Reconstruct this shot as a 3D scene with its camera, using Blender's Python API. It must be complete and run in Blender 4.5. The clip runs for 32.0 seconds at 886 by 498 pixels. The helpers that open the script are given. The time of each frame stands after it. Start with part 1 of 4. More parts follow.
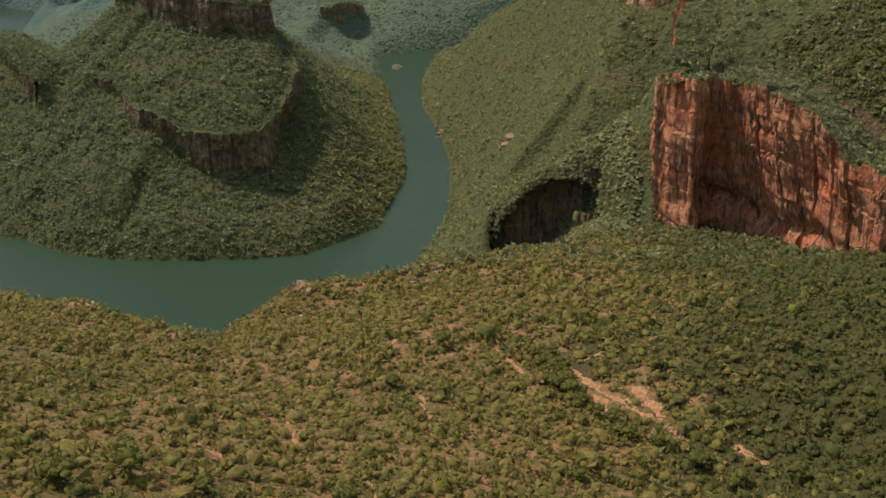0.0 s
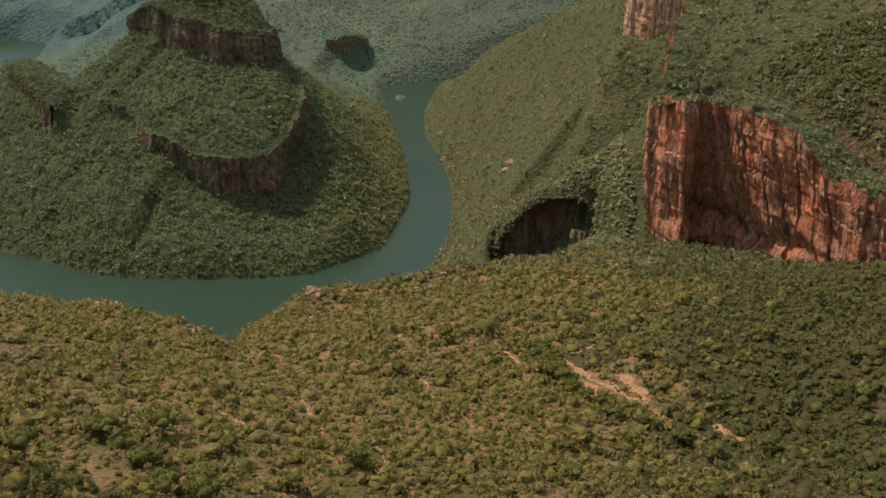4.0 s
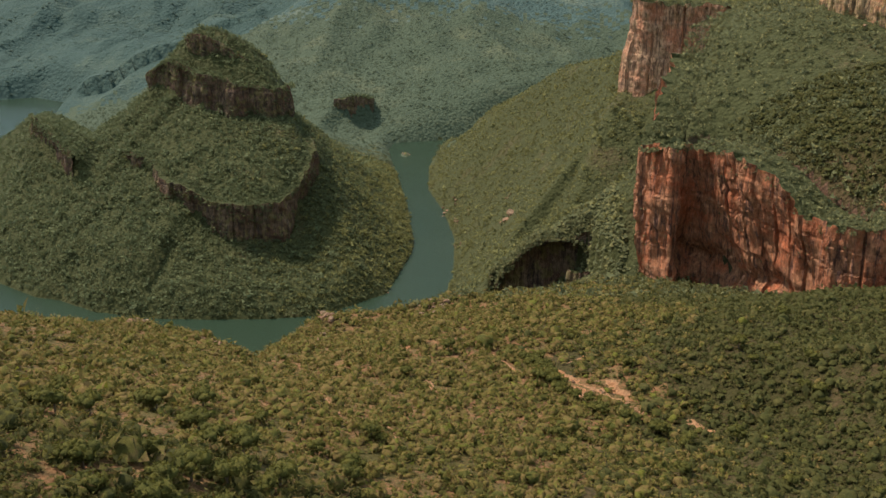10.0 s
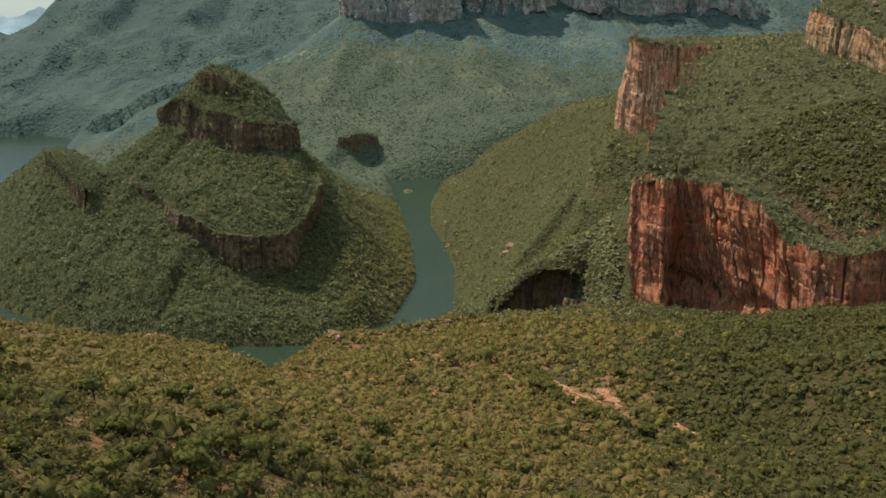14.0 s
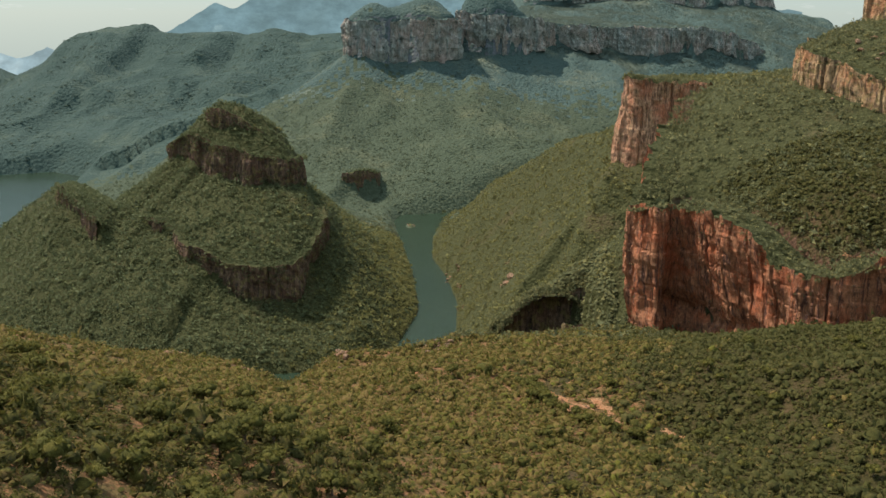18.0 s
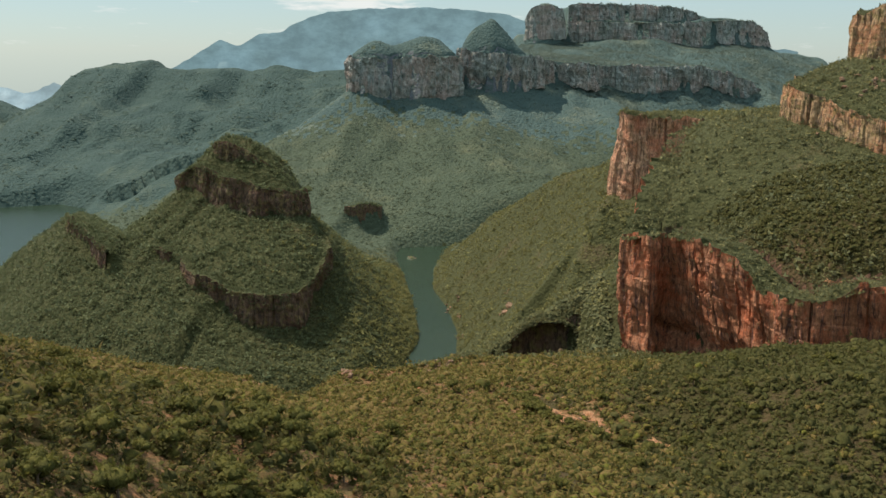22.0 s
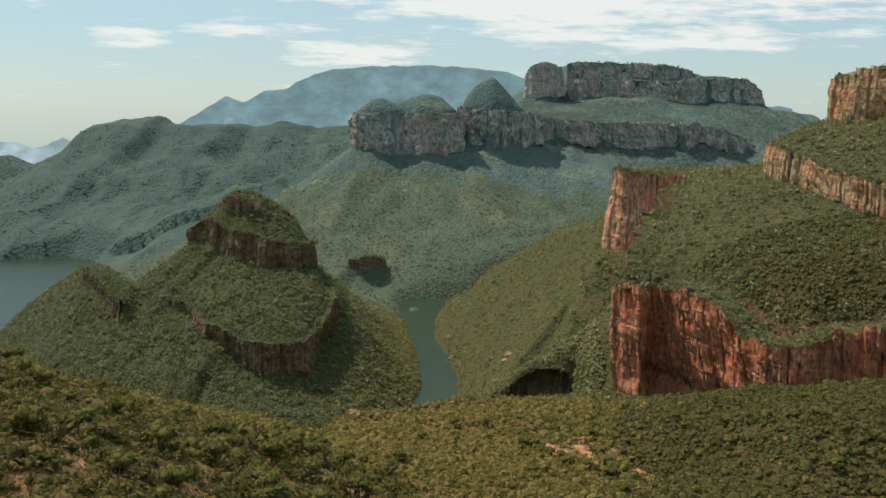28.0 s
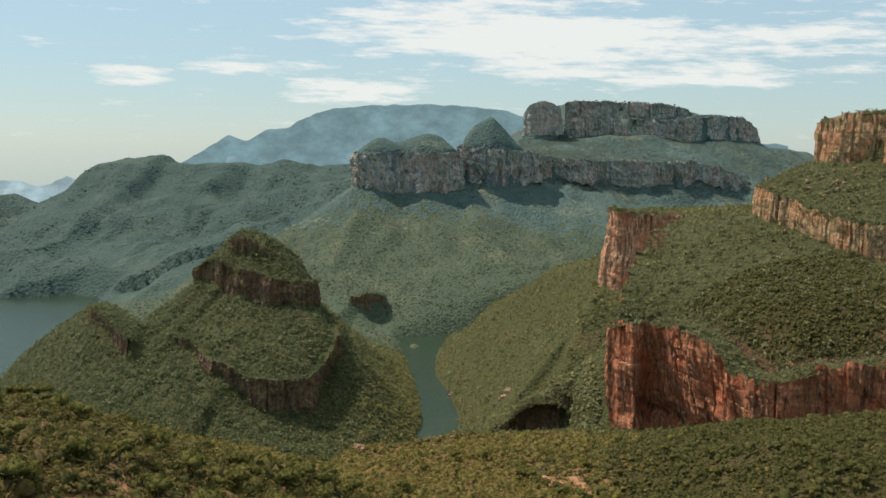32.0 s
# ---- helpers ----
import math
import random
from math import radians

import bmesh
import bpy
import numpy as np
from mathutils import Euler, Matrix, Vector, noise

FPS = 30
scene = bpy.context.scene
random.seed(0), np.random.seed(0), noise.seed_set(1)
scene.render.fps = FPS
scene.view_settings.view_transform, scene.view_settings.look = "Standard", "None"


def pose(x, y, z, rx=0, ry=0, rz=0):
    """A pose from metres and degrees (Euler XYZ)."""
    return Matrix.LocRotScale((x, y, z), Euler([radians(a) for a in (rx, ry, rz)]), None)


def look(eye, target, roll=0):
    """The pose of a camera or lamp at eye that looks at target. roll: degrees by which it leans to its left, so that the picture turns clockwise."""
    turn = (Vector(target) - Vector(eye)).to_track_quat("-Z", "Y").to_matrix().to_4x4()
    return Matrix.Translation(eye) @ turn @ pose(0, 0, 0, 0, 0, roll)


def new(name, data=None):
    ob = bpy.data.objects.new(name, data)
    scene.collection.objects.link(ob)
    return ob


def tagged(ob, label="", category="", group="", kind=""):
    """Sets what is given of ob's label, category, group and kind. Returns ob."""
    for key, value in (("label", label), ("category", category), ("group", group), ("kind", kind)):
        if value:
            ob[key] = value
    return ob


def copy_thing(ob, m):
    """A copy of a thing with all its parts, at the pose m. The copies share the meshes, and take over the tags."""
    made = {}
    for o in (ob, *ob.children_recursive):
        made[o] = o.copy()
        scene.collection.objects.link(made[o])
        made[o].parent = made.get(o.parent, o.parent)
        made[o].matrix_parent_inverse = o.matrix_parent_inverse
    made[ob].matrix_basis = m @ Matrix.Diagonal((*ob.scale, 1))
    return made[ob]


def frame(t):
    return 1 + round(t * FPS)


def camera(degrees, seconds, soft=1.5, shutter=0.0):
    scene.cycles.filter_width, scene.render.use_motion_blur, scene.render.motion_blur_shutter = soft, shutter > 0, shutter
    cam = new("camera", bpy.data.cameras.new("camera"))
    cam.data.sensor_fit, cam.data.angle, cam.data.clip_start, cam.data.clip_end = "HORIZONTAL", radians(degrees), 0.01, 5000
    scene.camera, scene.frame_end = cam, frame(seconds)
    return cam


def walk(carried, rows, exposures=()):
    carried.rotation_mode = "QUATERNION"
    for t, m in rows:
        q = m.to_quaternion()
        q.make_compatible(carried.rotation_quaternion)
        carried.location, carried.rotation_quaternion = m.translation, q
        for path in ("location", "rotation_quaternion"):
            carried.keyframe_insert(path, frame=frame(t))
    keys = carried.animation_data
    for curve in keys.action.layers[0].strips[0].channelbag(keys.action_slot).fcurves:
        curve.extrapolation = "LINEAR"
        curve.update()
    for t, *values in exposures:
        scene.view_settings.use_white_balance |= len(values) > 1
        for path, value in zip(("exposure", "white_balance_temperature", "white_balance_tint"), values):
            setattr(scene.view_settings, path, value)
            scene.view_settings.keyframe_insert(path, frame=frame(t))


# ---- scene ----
cam = camera(45.83, 32.0, soft=1.5)
PATH = [
    (0.0, 0.00, -0.00, 433.01, 67.374, 0.816, 0.000),
    (1.0, -0.16, -9.72, 432.45, 67.749, 0.765, 0.051),
    (2.0, -0.32, -19.49, 431.89, 68.289, 0.721, 0.104),
    (3.0, -0.48, -29.30, 431.31, 68.816, 0.656, 0.130),
    (4.0, -0.64, -39.14, 430.73, 69.341, 0.573, 0.169),
    (5.0, -0.80, -48.99, 430.15, 69.870, 0.487, 0.210),
    (6.0, -0.96, -58.86, 429.58, 70.420, 0.411, 0.253),
    (7.0, -1.12, -68.74, 429.02, 71.009, 0.350, 0.298),
    (8.0, -1.28, -78.60, 428.48, 71.620, 0.282, 0.333),
    (9.0, -1.44, -88.42, 428.00, 72.242, 0.207, 0.387),
    (10.0, -1.59, -98.23, 427.53, 72.880, 0.124, 0.431),
    (11.0, -1.74, -108.02, 427.06, 73.490, 0.047, 0.477),
    (12.0, -1.88, -117.80, 426.58, 74.070, -0.017, 0.512),
    (13.0, -2.00, -127.56, 426.03, 74.621, -0.075, 0.533),
    (14.0, -2.12, -137.31, 425.47, 75.157, -0.123, 0.550),
    (15.0, -2.24, -147.05, 424.93, 75.691, -0.139, 0.567),
    (16.0, -2.35, -156.80, 424.40, 76.228, -0.135, 0.585),
    (17.0, -2.46, -166.55, 423.90, 76.769, -0.121, 0.603),
    (18.0, -2.57, -176.31, 423.45, 77.313, -0.104, 0.623),
    (19.0, -2.67, -186.08, 423.08, 77.824, -0.135, 0.636),
    (20.0, -2.77, -195.86, 422.82, 78.328, -0.177, 0.656),
    (21.0, -2.86, -205.67, 422.58, 78.819, -0.269, 0.678),
    (22.0, -2.94, -215.49, 422.52, 79.313, -0.374, 0.680),
    (23.0, -3.01, -225.30, 422.70, 79.805, -0.396, 0.690),
    (24.0, -3.07, -235.11, 423.15, 80.293, -0.339, 0.707),
    (25.0, -3.12, -244.86, 424.16, 80.746, -0.289, 0.722),
    (26.0, -3.16, -254.60, 425.47, 81.226, -0.330, 0.736),
    (27.0, -3.19, -264.32, 427.06, 81.727, -0.406, 0.745),
    (28.0, -3.22, -274.02, 428.89, 82.246, -0.458, 0.748),
    (29.0, -3.24, -283.70, 430.92, 82.775, -0.419, 0.746),
    (30.0, -3.26, -293.37, 433.14, 83.261, -0.360, 0.741),
    (31.0, -3.28, -303.02, 435.50, 83.732, -0.321, 0.735),
    (32.0, -3.31, -312.65, 437.98, 84.197, -0.319, 0.733),
]
walk(cam, [(t, pose(*p)) for t, *p in PATH])

# ---------------------------------------------------------------- light
SUN_AZ = radians(-56.0)      # from the north (+y) towards the west
SUN_EL = radians(55.0)
sun_way = Vector((math.sin(SUN_AZ) * math.cos(SUN_EL), math.cos(SUN_AZ) * math.cos(SUN_EL), math.sin(SUN_EL)))
sun = new("sun", bpy.data.lights.new("sun", "SUN"))
sun.data.energy, sun.data.angle, sun.data.color = 3.7, radians(0.6), (1.0, 0.89, 0.78)
sun.matrix_world = look(sun_way * 1000, (0, 0, 0))

CLOUDS = [(1, 6.2, 12, 2.2, 0.85), (10, 5.2, 14, 1.6, 0.7), (12, 3.5, 11, 0.8, 0.75), (2, 3.9, 7, 0.6, 0.5), (-5.6, 2.8, 5.2, 0.95, 1.0), (-17.2, 3.4, 2.7, 0.75, 0.95), (-11, 4.0, 4.2, 0.7, 0.75), (-13.5, 2.6, 1.5, 0.3, 0.5),
          (28, 6, 14, 3, 0.5), (-40, 14, 20, 5, 0.4), (0, 17, 30, 5, 0.5), (60, 10, 25, 6, 0.4)]
world = bpy.data.worlds.new("sky")
scene.world = world
world.use_nodes = True
wn, wl = world.node_tree.nodes, world.node_tree.links
wn.clear()
w_out = wn.new("ShaderNodeOutputWorld")
w_bg = wn.new("ShaderNodeBackground")
w_sky = wn.new("ShaderNodeTexSky")
w_sky.sky_type, w_sky.sun_disc = "NISHITA", False
w_sky.sun_elevation, w_sky.sun_rotation = SUN_EL, SUN_AZ
w_sky.air_density, w_sky.dust_density, w_sky.ozone_density, w_sky.altitude = 1.0, 0.15, 2.5, 600
w_bg.inputs["Strength"].default_value = 0.098
wl.new(w_bg.outputs[0], w_out.inputs["Surface"])
scene.view_settings.exposure = 0.70


def w_math(op, a, b=None, clamp=False):
    n = wn.new("ShaderNodeMath")
    n.operation, n.use_clamp = op, clamp
    for k, v in ((0, a), (1, b)):
        if isinstance(v, (int, float)):
            n.inputs[k].default_value = v
        elif v is not None:
            wl.new(v, n.inputs[k])
    return n.outputs[0]


# High thin cloud over the mountains, and small low cumulus
w_co = wn.new("ShaderNodeTexCoord")
w_sep = wn.new("ShaderNodeSeparateXYZ")
wl.new(w_co.outputs["Generated"], w_sep.inputs[0])
w_az = w_math("ARCTAN2", w_sep.outputs[0], w_sep.outputs[1])
w_el = w_math("ARCSINE", w_sep.outputs[2])
w_vec = wn.new("ShaderNodeCombineXYZ")
wl.new(w_math("ADD", w_math("MULTIPLY", w_az, 7.0), w_math("MULTIPLY", w_el, 9.0)), w_vec.inputs[0])
wl.new(w_math("MULTIPLY", w_el, 42.0), w_vec.inputs[1])
w_fib = wn.new("ShaderNodeTexNoise")
w_fib.inputs["Scale"].default_value, w_fib.inputs["Detail"].default_value, w_fib.inputs["Roughness"].default_value = 2.3, 10, 0.64
wl.new(w_vec.outputs[0], w_fib.inputs["Vector"])


def cloud_patch(az, el, wide, high, gain):
    """A soft oval in which cloud gathers; angles in degrees."""
    a = w_math("DIVIDE", w_math("SUBTRACT", w_az, radians(az)), radians(wide))
    e = w_math("DIVIDE", w_math("SUBTRACT", w_el, radians(el)), radians(high))
    r = w_math("ADD", w_math("MULTIPLY", a, a), w_math("MULTIPLY", e, e))
    return w_math("MULTIPLY", w_math("SUBTRACT", 1.0, r, True), gain)


w_cloud = 0.0
for spot in CLOUDS:
    w_cloud = w_math("ADD", cloud_patch(*spot), w_cloud)
w_cloud = w_math("ADD", w_cloud, w_math("MULTIPLY", w_math("SUBTRACT", w_fib.outputs["Fac"], 0.5), 3.0))
w_cloud = w_math("MULTIPLY", w_math("SUBTRACT", w_cloud, 0.30), 1.9, True)
w_cloud = w_math("MULTIPLY", w_math("MULTIPLY", w_cloud, 0.9), w_math("GREATER_THAN", w_sep.outputs[2], 0.0))
w_mix = wn.new("ShaderNodeMix")
w_mix.data_type = "RGBA"
wl.new(w_cloud, w_mix.inputs[0])
w_air = wn.new("ShaderNodeMix")
w_air.data_type = "RGBA"
w_air.inputs[0].default_value = 0.72
wl.new(w_sky.outputs[0], w_air.inputs[6])
w_fill = wn.new("ShaderNodeVectorMath")                      # fill light: unseen sky overhead made whiter and brighter to lift shade
w_fill.operation = "MULTIPLY_ADD"
w_up = w_math("MAXIMUM", w_sep.outputs[2], 0.0)
wl.new(w_up, w_fill.inputs[0])
w_fill.inputs[1].default_value = (4.9, 5.3, 5.6)
w_fill.inputs[2].default_value = (1.94, 2.77, 3.0)
wl.new(w_fill.outputs[0], w_air.inputs[7])
wl.new(w_air.outputs[2], w_mix.inputs[6])
w_mix.inputs[7].default_value = (5.5, 5.6, 5.4, 1)
wl.new(w_mix.outputs[2], w_bg.inputs["Color"])


# ---------------------------------------------------------------- numeric helpers
def hash2(i, j, seed):
    h = (i.astype(np.int64) * 374761393 + j.astype(np.int64) * 668265263 + seed * 974634321) & 0xFFFFFFFF
    h = ((h ^ (h >> 13)) * 1274126177) & 0xFFFFFFFF
    return ((h ^ (h >> 16)) & 0xFFFF) / 65535.0


def vnoise(x, y, seed=0):
    """Smooth value noise, -1 to 1."""
    i, j = np.floor(x), np.floor(y)
    u, v = x - i, y - j
    u, v = u * u * (3 - 2 * u), v * v * (3 - 2 * v)
    a, b = hash2(i, j, seed), hash2(i + 1, j, seed)
    c, d = hash2(i, j + 1, seed), hash2(i + 1, j + 1, seed)
    return 2 * (a + (b - a) * u + (c - a) * v + (a - b - c + d) * u * v) - 1


def fbm(x, y, size, octaves=3, seed=0):
    total, amp = 0.0, 1.0
    for k in range(octaves):
        total = total + amp * vnoise(x / size * 2 ** k, y / size * 2 ** k, seed + k * 17)
        amp *= 0.5
    return total


def along(x, y, line, closed=False):
    """Distance to a polyline of (x, y, ...) rows, the rows' further values at the nearest place, and the run along it."""
    pts = np.array(line, float)
    if closed:
        pts = np.vstack([pts, pts[:1]])
    best = np.full(x.shape, 1e18)
    vals = [np.zeros(x.shape) for _ in range(pts.shape[1] - 2)]
    side, run, start = np.zeros(x.shape), np.zeros(x.shape), 0.0
    for a, b in zip(pts[:-1], pts[1:]):
        e = b[:2] - a[:2]
        n2 = float(e @ e) + 1e-9
        t = np.clip(((x - a[0]) * e[0] + (y - a[1]) * e[1]) / n2, 0, 1)
        dx, dy = x - a[0] - t * e[0], y - a[1] - t * e[1]
        d = dx * dx + dy * dy
        m = d < best
        best = np.where(m, d, best)
        for k in range(len(vals)):
            vals[k] = np.where(m, a[2 + k] + (b[2 + k] - a[2 + k]) * t, vals[k])
        side = np.where(m, e[0] * dy - e[1] * dx, side)
        run = np.where(m, start + t * math.sqrt(n2), run)
        start += math.sqrt(n2)
    return np.sqrt(best), vals, side, run


def inside(x, y, poly):
    pts = np.array(poly, float)
    odd = np.zeros(x.shape, bool)
    for a, b in zip(pts, np.roll(pts, -1, 0)):
        if a[1] == b[1]:
            continue
        hit = (a[1] > y) != (b[1] > y)
        odd ^= hit & (x < a[0] + (y - a[1]) / (b[1] - a[1]) * (b[0] - a[0]))
    return odd


def blend_surface(x, y, nodes, width):
    """A smooth surface through scattered (x, y, z) anchor rows: weighted local planes."""
    s0 = sx = sy = sxx = sxy = syy = sz = sxz = syz = 0.0
    for nx_, ny_, nz_ in nodes:
        dx, dy = nx_ - x, ny_ - y
        r2 = (dx * dx + dy * dy) / width ** 2
        w = np.exp(-r2) + 1e-3 / (1 + r2) ** 2
        s0, sx, sy, sz = s0 + w, sx + w * dx, sy + w * dy, sz + w * nz_
        sxx, sxy, syy = sxx + w * dx * dx, sxy + w * dx * dy, syy + w * dy * dy
        sxz, syz = sxz + w * dx * nz_, syz + w * dy * nz_
    reg = 0.06 * width ** 2 * s0
    mx, my, mz = sx / s0, sy / s0, sz / s0
    axx, ayy, axy = sxx - s0 * mx * mx + reg, syy - s0 * my * my + reg, sxy - s0 * mx * my
    bx, by = sxz - s0 * mx * mz, syz - s0 * my * mz
    det = axx * ayy - axy * axy
    gx, gy = (bx * ayy - by * axy) / det, (by * axx - bx * axy) / det
    return mz - gx * mx - gy * my


def smax(a, b, k):
    h = np.clip(0.5 + 0.5 * (a - b) / k, 0, 1)
    return b + (a - b) * h + k * h * (1 - h)


# ---------------------------------------------------------------- the lie of the land
# Foreground spur: anchors on its gully, shoulders and ridges (x, y, z).
FORE_NODES = [
    (-84, 546, 184), (-12, 559, 188), (-80, 502, 180), (-22, 431, 214), (59, 395, 212), (-172, 452, 214),
    (-135, 440, 208), (-79, 308, 241), (-9, 342, 225), (122, 372, 242), (90, 346, 213), (116, 321, 211),
    (-142, 330, 245), (-92, 394, 206), (-86, 352, 229), (-23, 248, 244), (36, 288, 227), (79, 325, 218), (144, 450, 221), (-109, 248, 264),
    (114, 521, 203), (-120, 153, 298), (-125, 75, 331), (-113, 117, 306), (-77, 109, 288), (178, 290, 252),
    (149, 430, 232), (-130, 20, 340), (92, 655, 166), (110, 636, 173), (137, 682, 162), (150, 640, 173), (173, 684, 158), (212, 640, 166), (226, 592, 179), (250, 548, 194), (216, 440, 238), (284, 510, 218),
    (-194, 487, 204), (-220, 330, 262), (-225, 228, 303), (-258, 546, 180), (330, 380, 262), (-42, 548, 179), (150, 180, 238), (60, 180, 240), (0, 140, 256), (120, 0, 250), (0, 0, 275), (-60, -60, 320),
]
FORE_RIM = [(-900, 620), (-262, 552), (-228, 505), (-196, 492), (-172, 462), (-138, 446), (-120, 428), (-101, 394), (-90, 440), (-86, 500), (-83, 548), (-40, 556),
            (-8, 566), (30, 605), (83, 652), (128, 690), (178, 694), (214, 660), (236, 606), (256, 556), (300, 500), (420, 440), (900, 280), (900, -800), (-900, -800)]

# Cliff tiers: rims as (x, y, z of the rim, height of the cliff).
# The red wall also has the depth of its overhang at the foot as a fifth value.
RED_RIM = [(209, 895, 314, 22, 0), (196, 850, 303, 26, 0), (181, 805, 288, 38, 0), (176, 790, 279, 70, 0), (170, 776, 270, 102, 0), (162, 756, 258, 96, 0), (161, 738, 257, 98, 0), (168, 720, 260, 102, 2),
           (178, 706, 263, 106, 3), (183, 716, 262, 112, 6), (192, 724, 262, 116, 12), (200, 710, 263, 118, 14), (208, 686, 265, 118, 15), (219, 650, 264, 112, 12), (228, 627, 256, 98, 6), (237, 604, 244, 84, 2), (247, 578, 237, 72, 0),
           (255, 553, 241, 70, 0), (268, 548, 243, 72, 2), (288, 543, 251, 78, 5), (304, 536, 256, 84, 6), (322, 524, 262, 90, 4), (350, 505, 268, 90, 0), (440, 455, 280, 60, 0)]
MASSIF_RIM = [r[:4] for r in RED_RIM] + [
              (900, 380, 320, 40), (900, 1300, 380, 40), (600, 1330, 350, 60), (330, 1270, 340, 80), (236, 1205, 342, 92), (212, 1172, 346, 94),
              (214, 1148, 350, 94), (238, 1134, 346, 78), (256, 1130, 344, 58), (270, 1128, 343, 44), (292, 1124, 341, 34), (322, 1108, 340, 12), (326, 1060, 340, 4), (290, 1030, 344, 6), (228, 965, 330, 40)]
MASSIF_NODES = [(180, 738, 262), (228, 668, 268), (256, 590, 254), (276, 562, 252), (330, 545, 272), (314, 603, 300), (300, 700, 308),
                (250, 760, 302), (204, 836, 306), (222, 858, 335), (240, 866, 349), (250, 962, 350), (300, 950, 356), (338, 900, 358), (376, 757, 332), (330, 800, 345), (414, 690, 318), (350, 860, 362),
                (272, 1004, 354), (218, 1165, 353), (295, 1165, 341), (390, 1200, 341), (430, 600, 330), (600, 500, 330), (600, 1200, 370), (380, 1050, 360)]
UPPER_RIM = [(335, 872, 389, 26), (354, 830, 381, 28), (374, 780, 368, 34), (393, 750, 363, 44), (419, 715, 359, 52), (520, 640, 362, 50),
             (900, 600, 380, 40), (900, 1200, 420, 30), (600, 1120, 410, 20), (420, 1000, 405, 20), (352, 920, 394, 22)]
UPPER_NODES = [(335, 872, 389), (393, 750, 363), (419, 715, 359), (430, 935, 422), (482, 880, 417), (400, 850, 395), (600, 750, 410), (450, 1000, 418), (600, 1000, 425)]
CROWN_RIM = [(431, 948, 462, 44), (443, 925, 470, 52), (462, 905, 474, 56), (487, 880, 476, 58), (600, 780, 480, 60), (900, 750, 485, 60),
             (900, 1100, 490, 50), (560, 1050, 478, 50), (450, 985, 470, 46)]
ISLE_LOW_RIM = [(-448, 1292, 140, 6), (-425, 1262, 144, 22), (-400, 1246, 136, 10), (-384, 1226, 132, 26), (-358, 1196, 118, 12), (-331, 1172, 121, 24), (-312, 1156, 107, 28), (-286, 1140, 106, 36), (-248, 1132, 105, 40),
                (-214, 1140, 107, 46), (-196, 1168, 116, 54), (-187, 1205, 134, 56), (-184, 1260, 152, 58), (-200, 1330, 160, 50), (-300, 1440, 140, 14), (-440, 1420, 140, 14)]
ISLE_LOW_NODES = [(-440, 1300, 134), (-325, 1180, 124), (-244, 1146, 112), (-204, 1180, 130), (-196, 1212, 146), (-194, 1262, 164), (-354, 1325, 192), (-300, 1295, 182), (-228, 1285, 186), (-214, 1240, 168),
                  (-400, 1350, 185), (-440, 1420, 205), (-280, 1230, 150)]
ISLE_TOP_RIM = [(-441, 1425, 222, 16), (-420, 1404, 240, 24), (-402, 1390, 250, 44), (-385, 1366, 252, 38), (-362, 1350, 240, 50), (-340, 1325, 238, 34), (-312, 1318, 236, 54), (-290, 1303, 226, 40), (-262, 1302, 228, 52), (-240, 1296, 220, 42), (-222, 1330, 220, 48),
                (-228, 1400, 216, 40), (-290, 1460, 215, 30), (-390, 1470, 218, 24)]
ISLE_TOP_NODES = [(-441, 1425, 228), (-385, 1372, 264), (-340, 1334, 258), (-290, 1312, 244), (-244, 1306, 234), (-335, 1385, 304), (-365, 1395, 296), (-290, 1370, 284), (-250, 1360, 248), (-300, 1450, 240)]


ROUND_A_RIM = [(-310, 2810, 402, 90), (-298, 2776, 405, 92), (-247, 2756, 406, 98), (-200, 2766, 402, 104), (-165, 2782, 401, 104), (-130, 2772, 406, 108), (-90, 2756, 408, 112), (-30, 2764, 408, 108), (14, 2800, 406, 96),
               (-15, 2900, 415, 80), (-120, 2960, 410, 60), (-270, 2930, 400, 60)]
ROUND_A_NODES = [(-300, 2800, 400), (-245, 2765, 408), (-173, 2785, 408), (-110, 2770, 416), (-20, 2800, 420), (-245, 2840, 452), (-212, 2835, 438), (-278, 2835, 436), (-108, 2850, 470), (-70, 2845, 456), (-145, 2845, 452), (-178, 2850, 428), (-170, 2940, 410)]
ROUND_C_RIM = [(6, 2876, 436, 96), (30, 2850, 426, 100), (85, 2840, 419, 104), (150, 2848, 415, 104), (204, 2874, 414, 96), (225, 2950, 410, 60), (100, 3030, 410, 60), (0, 2960, 420, 60)]
ROUND_C_NODES = [(5, 2865, 428), (85, 2845, 420), (205, 2870, 412), (84, 2925, 524), (30, 2900, 462), (140, 2900, 458), (100, 3010, 440)]
BAND_RIM = [(206, 2905, 410, 92), (246, 2915, 404, 84), (268, 2975, 398, 60), (330, 3020, 390, 48), (376, 2990, 387, 70), (420, 3010, 384, 74), (450, 3075, 384, 56), (543, 3085, 382, 78), (610, 3070, 381, 80), (650, 3135, 381, 76), (735, 3120, 380, 78), (770, 3175, 380, 70), (800, 3190, 372, 44), (860, 3210, 362, 60), (956, 3250, 336, 56),
            (1010, 3300, 304, 36), (1060, 3320, 290, 20), (1400, 3500, 330, 40), (1500, 4300, 300, 30), (200, 4300, 300, 30), (180, 3100, 390, 30)]
BAND_NODES = [(215, 2915, 412), (316, 2960, 394), (524, 3060, 380), (762, 3160, 378), (956, 3260, 340), (1060, 3330, 300), (330, 3500, 425), (600, 3500, 415), (900, 3550, 395), (1200, 3700, 390), (1455, 3950, 395), (330, 3760, 452), (640, 3770, 456), (900, 3770, 440), (1150, 3800, 440)]
